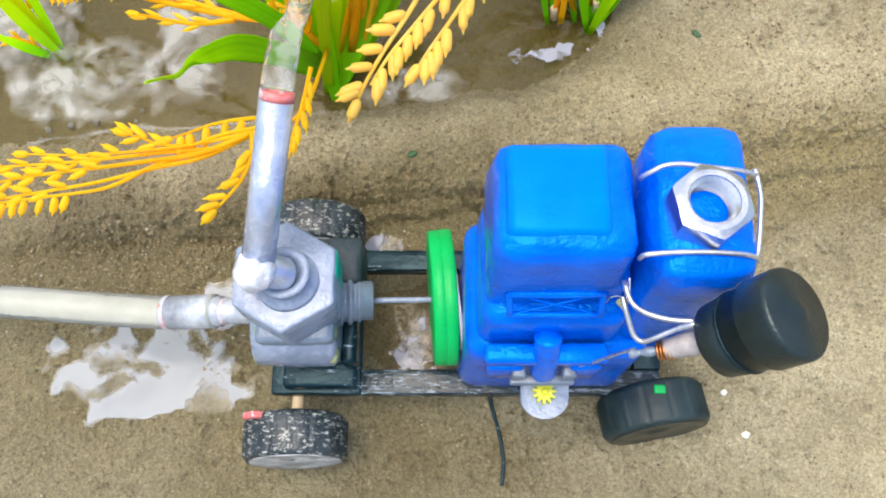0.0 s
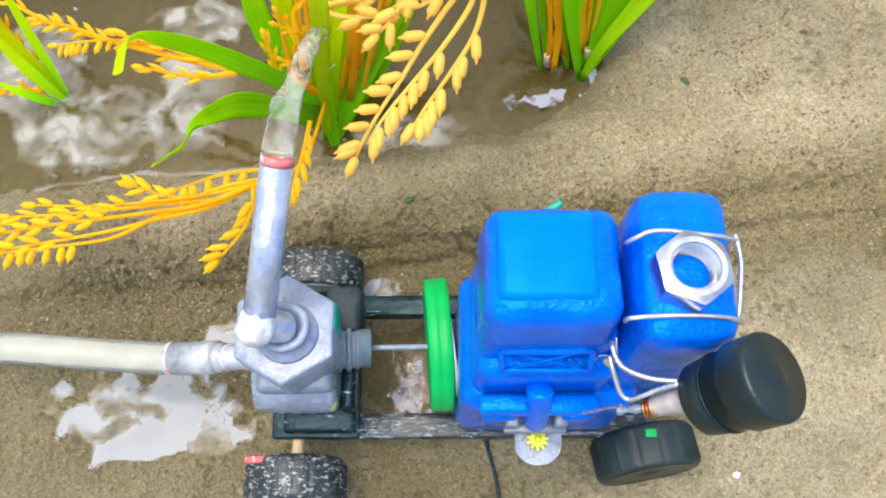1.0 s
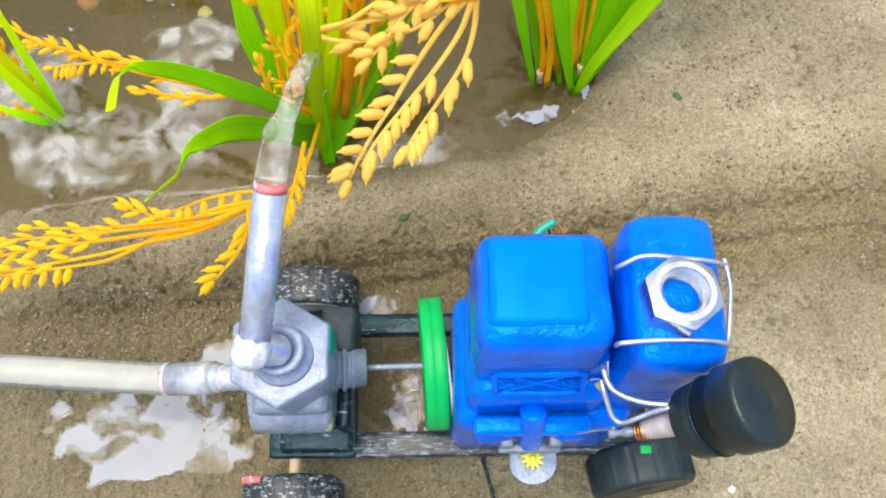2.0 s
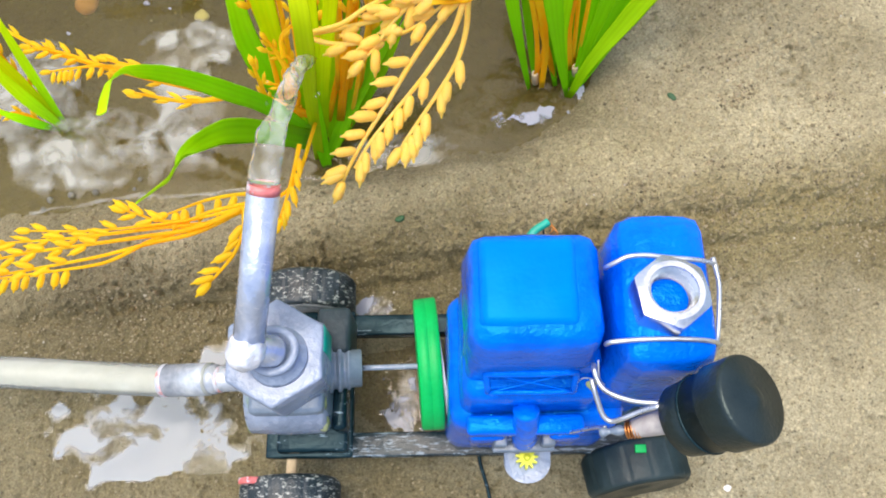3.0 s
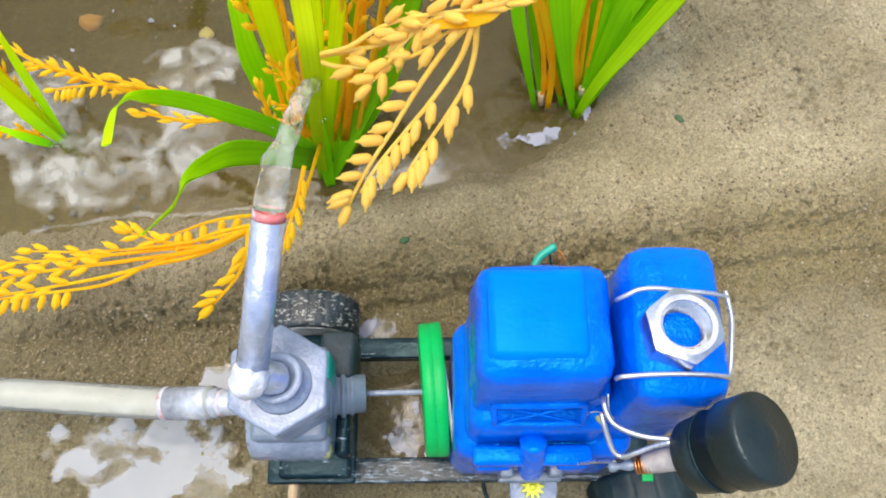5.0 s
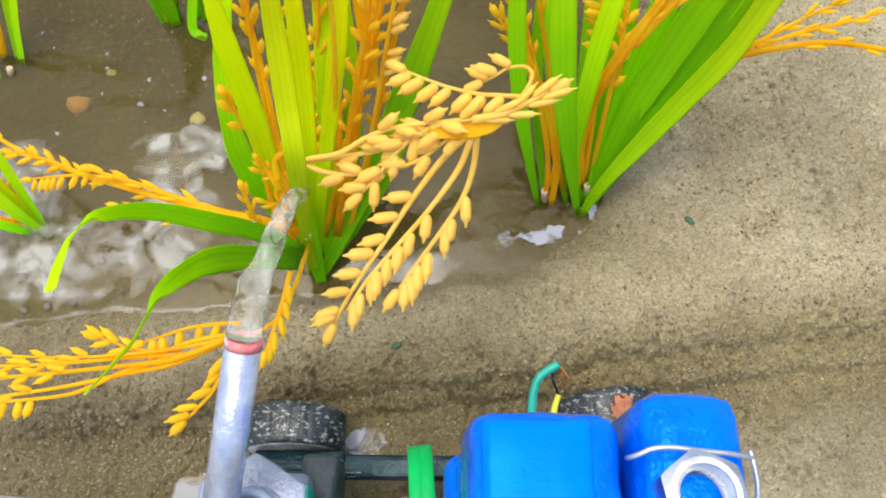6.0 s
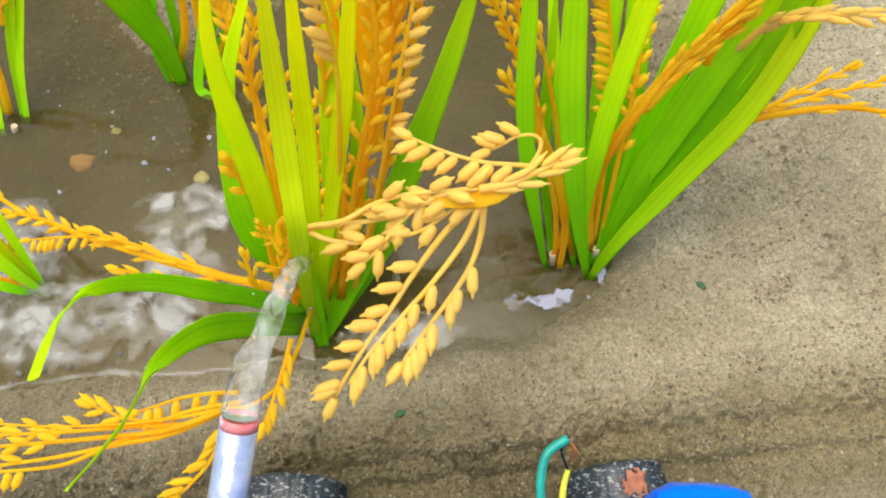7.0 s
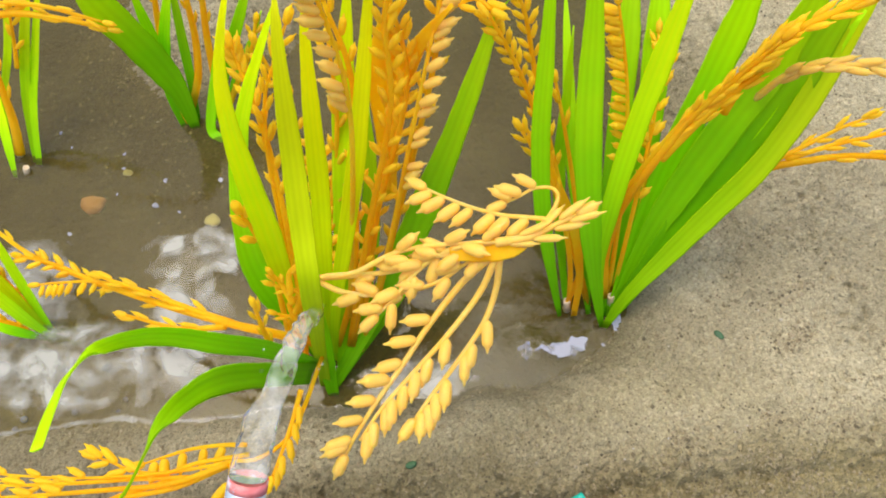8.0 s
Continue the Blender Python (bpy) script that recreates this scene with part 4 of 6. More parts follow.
part("filler_nut", bm, STEEL, tank, "shiny zinc-plated steel hexagon nut", smooth=False)
part("binding_wire", tube([(34.1, -46.7, 104.9), (34.1, -47.0, 106.8), (35.4, -46.7, 108.3), (37.3, -46.0, 109.0), (40.3, -45.8, 109.1), (44.9, -46.2, 108.7), (50.0, -46.6, 108.2), (52.9, -46.9, 107.2), (54.4, -46.8, 104.7)], 0.45, 48, 10), WIRE, tank, "bent tinned binding wire")
part("binding_wire", tube([(33.3, -60.5, 103.1), (33.4, -60.7, 105.4), (34.6, -60.7, 106.2), (38.9, -60.5, 106.5), (44.9, -60.5, 106.5), (49.9, -60.7, 105.9), (52.7, -60.7, 104.0), (54.4, -60.5, 101.0)], 0.45, 56, 10), WIRE, tank)
part("binding_wire", tube([(53.2, -45.7, 106.8), (53.5, -47.5, 106.7), (54.0, -50.5, 105.9), (54.0, -53.8, 104.6), (53.7, -57.2, 103.8), (53.4, -60.3, 102.5), (53.4, -62.0, 99.9)], 0.45, 32, 10), WIRE, tank)
# Air cleaner on its pale stub, with wires.
F0, F1 = V(46.9, -73.6, 97.4), V(55.3, -71.8, 110.6)
filter_ob = part("air_cleaner", lathe(F0, F1, [(0.0, 1.0), (0.0, 5.6), (0.05, 6.5), (0.30, 6.9), (0.33, 6.6), (0.36, 6.95), (0.60, 7.1), (0.61, 7.55), (0.63, 7.7), (0.95, 7.8), (0.99, 7.7), (1.02, 7.3), (1.03, 2.6), (1.05, 1.9), (1.07, 0.9), (1.075, 0.05)], 72), RUBBER, pump_set, "black round plastic air cleaner")
for at, fat in ((0.34, 0.32), (0.615, 0.22)):
    c = F0.lerp(F1, at)
    part("groove_ring", lathe(c, c + (F1 - F0).normalized() * 0.5, [(0, 6.9 + (0.6 if at > 0.5 else 0)), (0.5, 6.9 + fat + (0.6 if at > 0.5 else 0)), (1, 6.9 + (0.6 if at > 0.5 else 0))], 60), BLACK, filter_ob, "glossy ring round the air cleaner")
stub = part("intake_stub", tube([(38.8, -74.3, 94.0), (41.5, -73.9, 95.6), (46.6, -73.0, 98.2)], lambda u: 1.7 + 0.9 * u, 14, 18), STUB, pump_set, "cloudy pale plastic intake stub")
part("solder", tube([(33.0, -74.6, 91.4), (35.2, -74.5, 92.2), (38.0, -74.4, 93.6)], lambda u: 0.75 + 0.22 * math.sin(u * 11), 14, 14), GREY_DARK, stub, "dull grey solder lump")
for k in range(5):
    c = V(37.6 + 0.5 * k, -74.4, 93.4 + 0.26 * k)
    part("coil", lathe(c, c + V(0.42, 0.01, 0.2), [(0, 1.55), (0.5, 1.85), (1, 1.55)], 20), COPPER, stub)
engine_wires = part("loose_wire", tube([(32.0, -62.8, 96.4), (31.7, -64.0, 98.3), (32.1, -65.7, 98.1), (33.1, -67.5, 98.0), (35.4, -68.9, 97.9), (38.6, -70.1, 98.9), (42.6, -70.7, 99.9)], 0.5, 40, 8), WIRE, pump_set, "loose tinned wire beside the tank")
part("loose_wire", tube([(31.3, -65.6, 97.1), (31.6, -67.3, 97.0), (32.4, -69.7, 95.8), (33.4, -72.0, 94.6), (34.9, -73.0, 94.5), (36.8, -72.7, 96.6), (39.5, -71.8, 98.7), (42.3, -71.3, 100.8)], 0.5, 44, 8), WIRE, pump_set, "loose tinned wire beside the tank")
part("loose_wire", tube([(32.9, -62.0, 96.5), (33.1, -65.1, 95.2), (34.1, -66.2, 94.1)], 0.2, 16, 8), WIRE, pump_set)
part("loose_wire", tube([(29.9, -64.9, 90.1), (29.7, -65.1, 94.1), (30.6, -65.0, 95.1), (31.8, -65.4, 96.1)], 0.13, 16, 6), WIRE, pump_set)
part("loose_wire", tube([(28.2, -71.0, 55.4), (31.7, -71.6, 67.5), (33.4, -72.4, 79.5), (34.5, -73.4, 89.5)], 0.36, 30, 8), WIRE, pump_set, "thin tinned wire from the bracket")
part("solder", tube([(31.1, -65.7, 96.1), (31.6, -66.9, 96.0), (32.2, -68.7, 95.3)], lambda u: 0.7 + 0.35 * math.sin(u * 5 + 0.4), 16, 10), GLUE, engine_wires, "greenish lump of glue and solder")
lead = part("green_lead", tube([(26.1, -28.9, 40.0), (26.0, -23.2, 42.0), (27.5, -17.5, 44.0), (32.3, -14.1, 45.0)], 1.1, 24, 12), TEAL, pump_set, "green sheathed wire end")
part("yellow_lead", tube([(31.6, -27.6, 34.0), (32.2, -23.0, 35.0), (33.3, -19.4, 36.0)], lambda u: 1.0 - 0.3 * u, 12, 10), YELLOW, pump_set, "yellow wire end")
part("bare_strand", tube([(33.3, -19.4, 36.0), (31.9, -16.6, 38.0), (31.4, -14.3, 40.0)], 0.3, 12, 6), BLACK, pump_set)
for k in range(6):
    a = Vector((32.2, -14.1, 45.0))
    part("bare_strand", tube([a, a + V(1.0 + 0.3 * k, -0.5 - 0.6 * k, -0.6), a + V(0.6 + 0.4 * math.sin(k * 2.1), -1.6 - 0.7 * k, -1.0 - 0.3 * k)], 0.2, 8, 5), COPPER, lead)

# ---- water from the pipe ----
jet_path = [(-31.0, -13.0, 91.5), (-29.6, -8.6, 94.0), (-27.9, -3.6, 94.6), (-25.8, 4.6, 91.5), (-24.0, 13.6, 85.5), (-22.8, 21.0, 77.0), (-22.4, 26.0, 68.0)]
bm = tube(jet_path, lambda u: (3.15 - 0.75 * min(1.0, u / 0.45) + 0.35 * math.sin(u * 9.0)) * (1 - 0.9 * max(0.0, (u - 0.5) / 0.5) ** 1.3), 120, 36)
for v in bm.verts:
    q = V(v.co.x / 2.2, v.co.y / 6.0, v.co.z / 2.4)
    k = 0.35 + 0.55 * min(1.0, max(0.0, (v.co.y + 13) / 12))
    v.co += V(noise.noise(q), 0.3 * noise.noise(q + V(9, 1, 4)), noise.noise(q + V(4, 8, 2))) * 1.2 * k
    q = q * 3.1
    v.co += V(noise.noise(q), 0.2 * noise.noise(q + V(9, 1, 4)), noise.noise(q + V(4, 8, 2))) * 0.35 * k
jet = thing("water_jet", jet_path[0], "clear water jet arching out of the outlet pipe", "water")
part("stream", bm, WATER_JET, jet)
drop_rng = random.Random(8)
for k in range(5):
    c = Vector(jet_path[3]).lerp(Vector(jet_path[5]), drop_rng.random()) + V(drop_rng.uniform(-6, 6), drop_rng.uniform(-4, 6), drop_rng.uniform(-8, 5))
    bm = bmesh.new()
    bmesh.ops.create_icosphere(bm, subdivisions=2, radius=drop_rng.uniform(0.2, 0.4))
    bmesh.ops.translate(bm, verts=bm.verts, vec=c)
    part("droplet", bm, WATER_JET, jet)

# ---- rice plants ----
def grain_mesh(name, mat):
    bm = lathe((0, 0, 0), (0, 0, 1), [(0.0, 0.07), (0.04, 0.15), (0.15, 0.225), (0.42, 0.25), (0.64, 0.245), (0.75, 0.205), (0.80, 0.115), (0.88, 0.075), (1.0, 0.035)], 10)
    bmesh.ops.recalc_face_normals(bm, faces=bm.faces)
    me = bpy.data.meshes.new(name)
    for f in bm.faces:
        f.smooth = True
    bm.to_mesh(me)
    bm.free()
    me.materials.append(mat)
    return me


GRAIN_MESH, PALE_MESH = grain_mesh("grain", GRAIN), grain_mesh("grain_pale", GRAIN_PALE)
rng = random.Random(4)


def put_grain(parent, at, way, long, mesh, fat=1.0):
    ob = new("grain", mesh)
    ob.parent = parent
    q = way.to_track_quat("Z", "Y")
    ob.matrix_local = Matrix.LocRotScale((at - home(parent)) * MM, q, Vector((long * fat, long * fat, long)) * MM)
    return ob


def leaf(plant, ctrl, wide, mat, name="leaf", fold=0.16, start=0.35, label="", hint=(0.1, -0.5, 1.0), tip=0.12, n=30, fade=0.55, power=0.7):
    def section(u):
        grow = start + (1 - start) * min(1, u / 0.35) ** 0.8
        end = min(1.0, ((1 - u) / (1 - fade)) ** power) if u > fade else 1.0
        w2 = wide / 2 * grow * max(tip, end) * (1 + 0.03 * math.sin(u * 31) + 0.02 * math.sin(u * 97))
        f = w2 * fold
        top = [(w2 * k / 6, f * abs(k / 6) ** 1.3 + (0.025 if k % 2 else 0.0) * min(1, w2 / 2)) for k in range(-6, 7)]
        low = [(w2 * k / 3, f * abs(k / 3) ** 1.3 - (0.28 if abs(k) < 3 else 0.1)) for k in range(2, -3, -1)]
        return top + low

    return part(name, sweep(bmesh.new(), curve(ctrl, n), section, hint, mark=True), mat, plant, label)


def ear(plant, ctrl, count, long, mesh=None, first=0.3, both=True, side=1, spread=45, thick=0.7, hang=0.0, name="ear", label="", hint=(0.1, -0.5, 1.0), parent=None, tail=True, stem_mat=None):
    """A stem with grains up its length; hang turns them towards the ground of the picture plane."""
    mesh = mesh or GRAIN_MESH
    stem = part(name, tube(ctrl, lambda u: thick * (1.0 - 0.55 * u), 26, 7), stem_mat or (GRAIN_PALE if mesh is PALE_MESH else STRAW), parent or plant, label)
    pts = curve(ctrl, 200)
    fr = frames_along(pts, Vector(hint))
    for k in range(count):
        u = first + (1 - first) * (k + 0.5 * rng.random()) / count
        i = min(199, int(u * 199))
        t, s, nrm = fr[i]
        sd = side * (1 if (not both or k % 2 == 0) else -1)
        a = radians(spread + rng.uniform(-9, 9))
        way = t * math.cos(a) + s * sd * math.sin(a) + nrm * rng.uniform(-0.12, 0.25) + V(0, -hang, 0)
        put_grain(stem, pts[i] + s * sd * thick * 0.6, way.normalized(), long * rng.uniform(0.98, 1.16) * (1.15 if spread <= 18 else 1.0), mesh, rng.uniform(0.72, 0.86) * (0.58 if spread <= 18 else 0.80 if spread <= 34 and mesh is GRAIN_MESH else 1.0))
    if tail:
        put_grain(stem, pts[-1], fr[-1][0], long, mesh, 0.85)
    return stem


PLANTS = "rice plants in the pool"
# The plant that the jet falls on.
p1 = thing("rice_plant", (-31.8, 32.1, -6.0), "plastic rice plant with lime leaves and golden ears in shallow water", "plant", PLANTS)
leaf(p1, [(-34.8, 37.1, 0.0), (-35.9, 41.6, 40.0), (-34.1, 43.3, 72.0), (-33.1, 44.2, 95.0), (-31.8, 44.8, 112.0), (-28.7, 44.1, 128.0), (-24.2, 43.4, 142.0), (-20.6, 45.4, 150.0)], 6.4, LEAF_LIME, start=0.5, tip=0.05, fade=0.26, power=1.15, n=40)
leaf(p1, [(-35.2, 36.6, 0.0), (-38.3, 46.4, 44.0), (-37.3, 51.5, 80.0), (-34.1, 52.1, 96.0), (-29.7, 53.7, 108.0), (-25.1, 55.4, 118.0), (-20.1, 58.3, 128.0)], 3.4, LEAF, fade=0.5)
leaf(p1, [(-35.4, 37.6, -3.0), (-41.7, 44.3, 18.0), (-45.9, 50.7, 34.0), (-45.9, 56.9, 50.0), (-44.9, 63.6, 62.0), (-44.5, 66.2, 68.0)], 7.4, LEAF_DEEP, fade=0.35, power=0.8)
leaf(p1, [(-33.9, 29.1, -6.0), (-28.2, 27.1, 40.0), (-22.0, 22.0, 84.0), (-21.3, 29.8, 98.0), (-20.7, 36.9, 110.0), (-19.6, 41.9, 124.0), (-18.7, 46.9, 134.0), (-18.2, 50.9, 138.0)], 4.3, LEAF_LIME, start=0.7, tip=0.06, fade=0.55, power=0.9, n=40)
leaf(p1, [(-31.9, 35.9, -3.0), (-27.2, 47.5, 36.0), (-24.9, 58.8, 58.0), (-22.9, 64.9, 80.0), (-21.1, 70.3, 98.0), (-19.7, 73.8, 110.0)], 4.8, LEAF_LIME, fade=0.5)
leaf(p1, [(-28.9, 32.0, -5.0), (-24.5, 48.3, 22.0), (-20.5, 65.8, 45.0), (-18.3, 78.6, 62.0), (-15.8, 86.2, 78.0), (-12.9, 94.5, 94.0)], 6.6, LEAF, fade=0.6)
leaf(p1, [(-30.9, 36.1, -4.0), (-25.6, 38.4, 30.0), (-18.5, 48.9, 58.0), (-13.1, 56.7, 80.0), (-9.5, 63.6, 98.0), (-6.9, 68.1, 112.0), (-5.2, 69.0, 122.0)], 4.2, LEAF_LIME, fade=0.5)
leaf(p1, [(-31.8, 28.2, -6.0), (-21.1, 39.5, 8.0), (-9.2, 53.1, 24.0), (0.6, 64.0, 42.0), (8.8, 73.9, 58.0), (15.5, 83.3, 72.0), (19.3, 87.9, 82.0), (22.0, 79.6, 100.0)], 8.2, LEAF_FRESH, start=0.3, tip=0.04, fade=0.40, power=0.9, n=44)
leaf(p1, [(-29.6, 30.2, -5.0), (-18.5, 42.5, 4.0), (-8.9, 50.4, 14.0), (0.6, 60.2, 26.0)], 4.4, LEAF_DEEP)
leaf(p1, [(-31.5, 26.0, -6.0), (-31.4, 32.7, 12.0), (-30.7, 38.0, 30.0), (-30.1, 42.8, 42.0)], 5.6, LEAF_DEEP, start=0.5)
leaf(p1, [(-27.0, 34.5, -2.0), (-18.0, 53.0, 22.0), (-14.2, 68.7, 42.0), (-12.7, 82.6, 58.0)], 5.2, LEAF_DEEP)
for k in range(0, 5, 2):
    a, b = Vector((-24.3, 39.5, 5.0)), Vector((-4.6, 67.4, 78.0))
    ear(p1, [a + V(k * 1.2, 2, 0), a.lerp(b, 0.5) + V(2.5 * k - 4, 3, 0), b + V(4.5 * k - 9, 4 + k, 4), b + V(6.0 * k - 12, 10, 26 + 3 * k)], 15, 4.6, first=0.25, thick=1.1, spread=24)
for k in range(0, 3, 2):
    a, b = Vector((-35.0, 40.3, 5.0)), Vector((-25.5, 68.0, 60.0))
    ear(p1, [a, a.lerp(b, 0.5) + V(3 * k - 3, 4, 0), b + V(5 * k - 5, 8, 0), b + V(8 * k - 9, 14, 26)], 12, 4.4, first=0.3, thick=1.0, spread=26)
leaf(p1, [(-9.2, 68.3, 38.0), (-8.4, 72.6, 58.0), (-7.8, 73.7, 80.0), (-5.9, 73.3, 96.0), (-3.0, 71.5, 108.0)], 5.2, STRAW, name="sheath", label="orange plastic sheath of an ear", start=0.6, fade=0.6, tip=0.25)
leaf(p1, [(-9.0, 69.8, 40.0), (-6.0, 74.8, 62.0), (-2.0, 74.8, 82.0), (2.7, 72.6, 96.0), (9.0, 70.5, 108.0)], 4.0, STRAW, name="sheath", label="orange plastic sheath of an ear", start=0.6, fade=0.6, tip=0.25)
# The two leaves that bend over towards the pump.
leaf(p1, [(-32.8, 27.3, 22.0), (-37.2, 22.2, 52.0), (-42.6, 17.3, 73.0), (-48.0, 14.8, 86.0), (-51.2, 10.6, 98.0), (-51.4, 4.0, 111.0), (-49.2, -3.0, 122.0), (-46.6, -9.6, 130.0), (-44.6, -16.0, 136.0)], 5.6, LEAF_BENT, label="long green leaf bent over at the tip", start=0.75, tip=0.32, fade=0.12, power=1.05, n=48)
leaf(p1, [(-33.2, 25.7, 20.0), (-39.4, 19.4, 42.0), (-46.4, 14.4, 57.0), (-50.6, 8.0, 67.0), (-50.8, -0.6, 80.0), (-48.2, -9.0, 94.0), (-45.2, -16.4, 107.0), (-43.0, -23.0, 120.0), (-41.6, -28.8, 131.0)], 6.6, LEAF_BENT, label="green leaf drooping over the water", start=0.95, tip=0.08, fade=0.24, power=1.6, n=48)
# Ears of the first plant.
ear(p1, [(-32.5, 38.2, 0.0), (-28.8, 48.4, 28.0), (-27.1, 62.8, 40.0), (-27.0, 77.1, 52.0)], 18, 5.2, first=0.35, thick=0.9)
ear(p1, [(-22.4, 37.5, 0.0), (-9.5, 50.8, 45.0), (-2.8, 59.1, 72.0), (4.0, 69.9, 96.0), (8.3, 76.0, 110.0)], 16, 5.0, PALE_MESH, first=0.4, both=False, side=1, thick=0.8, stem_mat=GRAIN)
ear(p1, [(-36.7, 38.8, 10.0), (-31.4, 44.4, 60.0), (-30.5, 52.8, 84.0), (-31.1, 57.2, 97.0), (-32.5, 61.6, 104.0), (-33.3, 63.8, 108.0)], 18, 4.4, first=0.3, thick=0.8, spread=20)
ear(p1, [(-37.7, 38.3, 10.0), (-32.8, 46.5, 62.0), (-31.0, 52.9, 86.0), (-28.6, 56.9, 100.0), (-25.4, 58.5, 108.0), (-21.3, 61.8, 116.0)], 10, 4.2, first=0.45, thick=0.6, spread=18)
ear(p1, [(-40.8, 35.6, 10.0), (-37.7, 43.1, 50.0), (-38.2, 45.0, 66.0), (-39.0, 45.5, 76.0)], 5, 5.4, first=0.45, thick=0.9, spread=20)
ear(p1, [(-23.1, 41.0, 20.0), (-14.4, 53.6, 78.0), (-12.4, 57.0, 104.0), (-14.0, 58.3, 126.0), (-15.7, 60.1, 132.0)], 14, 5.2, PALE_MESH, first=0.4, both=False, side=-1, thick=0.7, stem_mat=GRAIN)
ear(p1, [(-25.1, 37.9, 5.0), (-14.6, 50.4, 50.0), (-5.3, 62.1, 86.0), (-4.2, 67.8, 108.0), (-1.0, 72.1, 118.0)], 28, 4.6, first=0.2, thick=1.0, spread=30)
ear(p1, [(-24.3, 37.8, 5.0), (-13.1, 56.6, 50.0), (-5.1, 68.4, 72.0), (4.2, 79.1, 90.0), (13.0, 80.7, 98.0), (17.4, 77.3, 98.0)], 10, 4.6, first=0.3, thick=1.1, spread=28)
ear(p1, [(-28.5, 38.0, 5.0), (-9.2, 58.9, 60.0), (-1.4, 69.8, 85.0), (-3.1, 75.9, 105.0)], 24, 4.6, first=0.3, thick=1.0, spread=32)
ear(p1, [(-35.4, 34.5, 0.0), (-37.7, 26.7, 25.0), (-38.2, 24.7, 45.0), (-38.4, 26.5, 56.0), (-38.8, 29.1, 62.0)], 7, 3.6, first=0.4, thick=1.0, spread=14)
for k in range(9):
    a = Vector((-36.6, 32.0, 10.0)).lerp(Vector((-32.9, 35.9, 52.0)), k / 8)
    ear(p1, [a, a + V(2 * math.sin(k * 2.4), 3, 5), a + V(5 * math.sin(k * 1.7), 4, 9)], 2, 3.4, first=0.4, thick=0.9, spread=20)
# The big ear that hangs out over the bank.
big = ear(p1, [(-31.5, 36.9, 20.0), (-24.8, 31.3, 66.0), (-22.4, 31.8, 70.0), (-14.6, 29.7, 76.0), (-7.5, 31.2, 80.0), (-0.8, 31.4, 83.0), (7.8, 30.2, 86.0), (14.5, 29.0, 88.0)], 6, 5.8, PALE_MESH, first=0.55, thick=0.8, label="big arching golden ear", tail=False, spread=26)
ear(p1, [(-23.7, 32.0, 68.0), (-18.6, 28.0, 71.0), (-12.6, 25.5, 74.0), (-4.6, 24.7, 76.0), (2.9, 25.3, 79.0), (8.7, 27.7, 82.0), (14.5, 28.7, 86.0)], 7, 5.8, PALE_MESH, first=0.25, thick=0.7, parent=big, name="branch", tail=False, spread=158)
ear(p1, [(-22.4, 31.7, 70.0), (-13.0, 30.0, 74.0), (-4.3, 29.0, 78.0), (3.0, 29.4, 82.0), (12.2, 28.8, 86.0)], 5, 5.8, PALE_MESH, first=0.3, thick=0.7, parent=big, name="branch", tail=False, spread=160)
ear(p1, [(15.3, 29.4, 87.0), (8.9, 29.8, 86.0), (3.0, 29.7, 82.0), (-1.9, 27.4, 79.0), (-6.8, 23.2, 76.0), (-10.2, 20.9, 74.0)], 7, 5.9, PALE_MESH, first=0.3, both=True, thick=0.75, parent=big, name="branch", spread=32)
ear(p1, [(13.0, 27.0, 85.0), (7.2, 24.4, 79.0), (0.2, 17.5, 75.0), (-5.6, 10.5, 72.0), (-11.3, 3.7, 70.0), (-15.8, -2.3, 68.0), (-18.0, -5.5, 66.0)], 8, 5.9, PALE_MESH, first=0.30, both=False, side=1, thick=0.8, parent=big, name="branch", spread=46)
ear(p1, [(14.1, 26.6, 85.0), (10.8, 22.2, 79.0), (4.2, 15.5, 75.0), (-3.1, 9.1, 72.0), (-10.2, 2.4, 70.0), (-14.9, -3.3, 68.0)], 8, 5.7, PALE_MESH, first=0.42, both=False, side=-1, thick=0.75, parent=big, name="branch", spread=30, hang=0.35, tail=False)
ear(p1, [(15.1, 26.8, 85.0), (14.1, 22.6, 79.0), (11.1, 16.9, 75.0), (4.9, 9.7, 72.0), (-0.8, 3.5, 70.0), (-3.7, 0.1, 69.0)], 7, 6.0, PALE_MESH, first=0.36, both=False, side=-1, thick=0.75, parent=big, name="branch", spread=30, hang=0.35)
ear(p1, [(14.5, 29.0, 88.0), (20.5, 28.7, 90.0), (25.5, 30.3, 91.0), (30.0, 31.9, 92.0)], 7, 5.4, PALE_MESH, first=0.1, thick=1.0, parent=big, name="branch", spread=13)
ear(p1, [(20.7, 29.7, 88.0), (24.7, 31.8, 90.0), (21.0, 33.4, 89.0), (16.1, 34.8, 88.0), (10.1, 38.1, 86.0), (4.5, 41.6, 85.0), (1.4, 44.1, 84.0)], 7, 5.6, PALE_MESH, first=0.32, both=False, side=-1, thick=0.6, parent=big, name="branch", spread=50)
ear(p1, [(21.8, 30.0, 89.0), (25.4, 33.3, 90.0), (27.1, 36.5, 91.0), (25.9, 38.5, 91.0), (22.6, 39.1, 90.0), (19.8, 38.1, 89.0), (17.2, 37.5, 88.0)], 3, 5.2, PALE_MESH, first=0.62, both=False, side=1, thick=0.55, parent=big, name="branch", spread=40)
leaf(p1, [(5.4, 28.9, 84.0), (12.2, 28.3, 86.0), (17.7, 27.6, 88.0), (21.1, 28.3, 89.0)], 4.6, STRAW, name="sheath", label="orange plastic sheath of the ear", start=0.5, fade=0.5, tip=0.2)
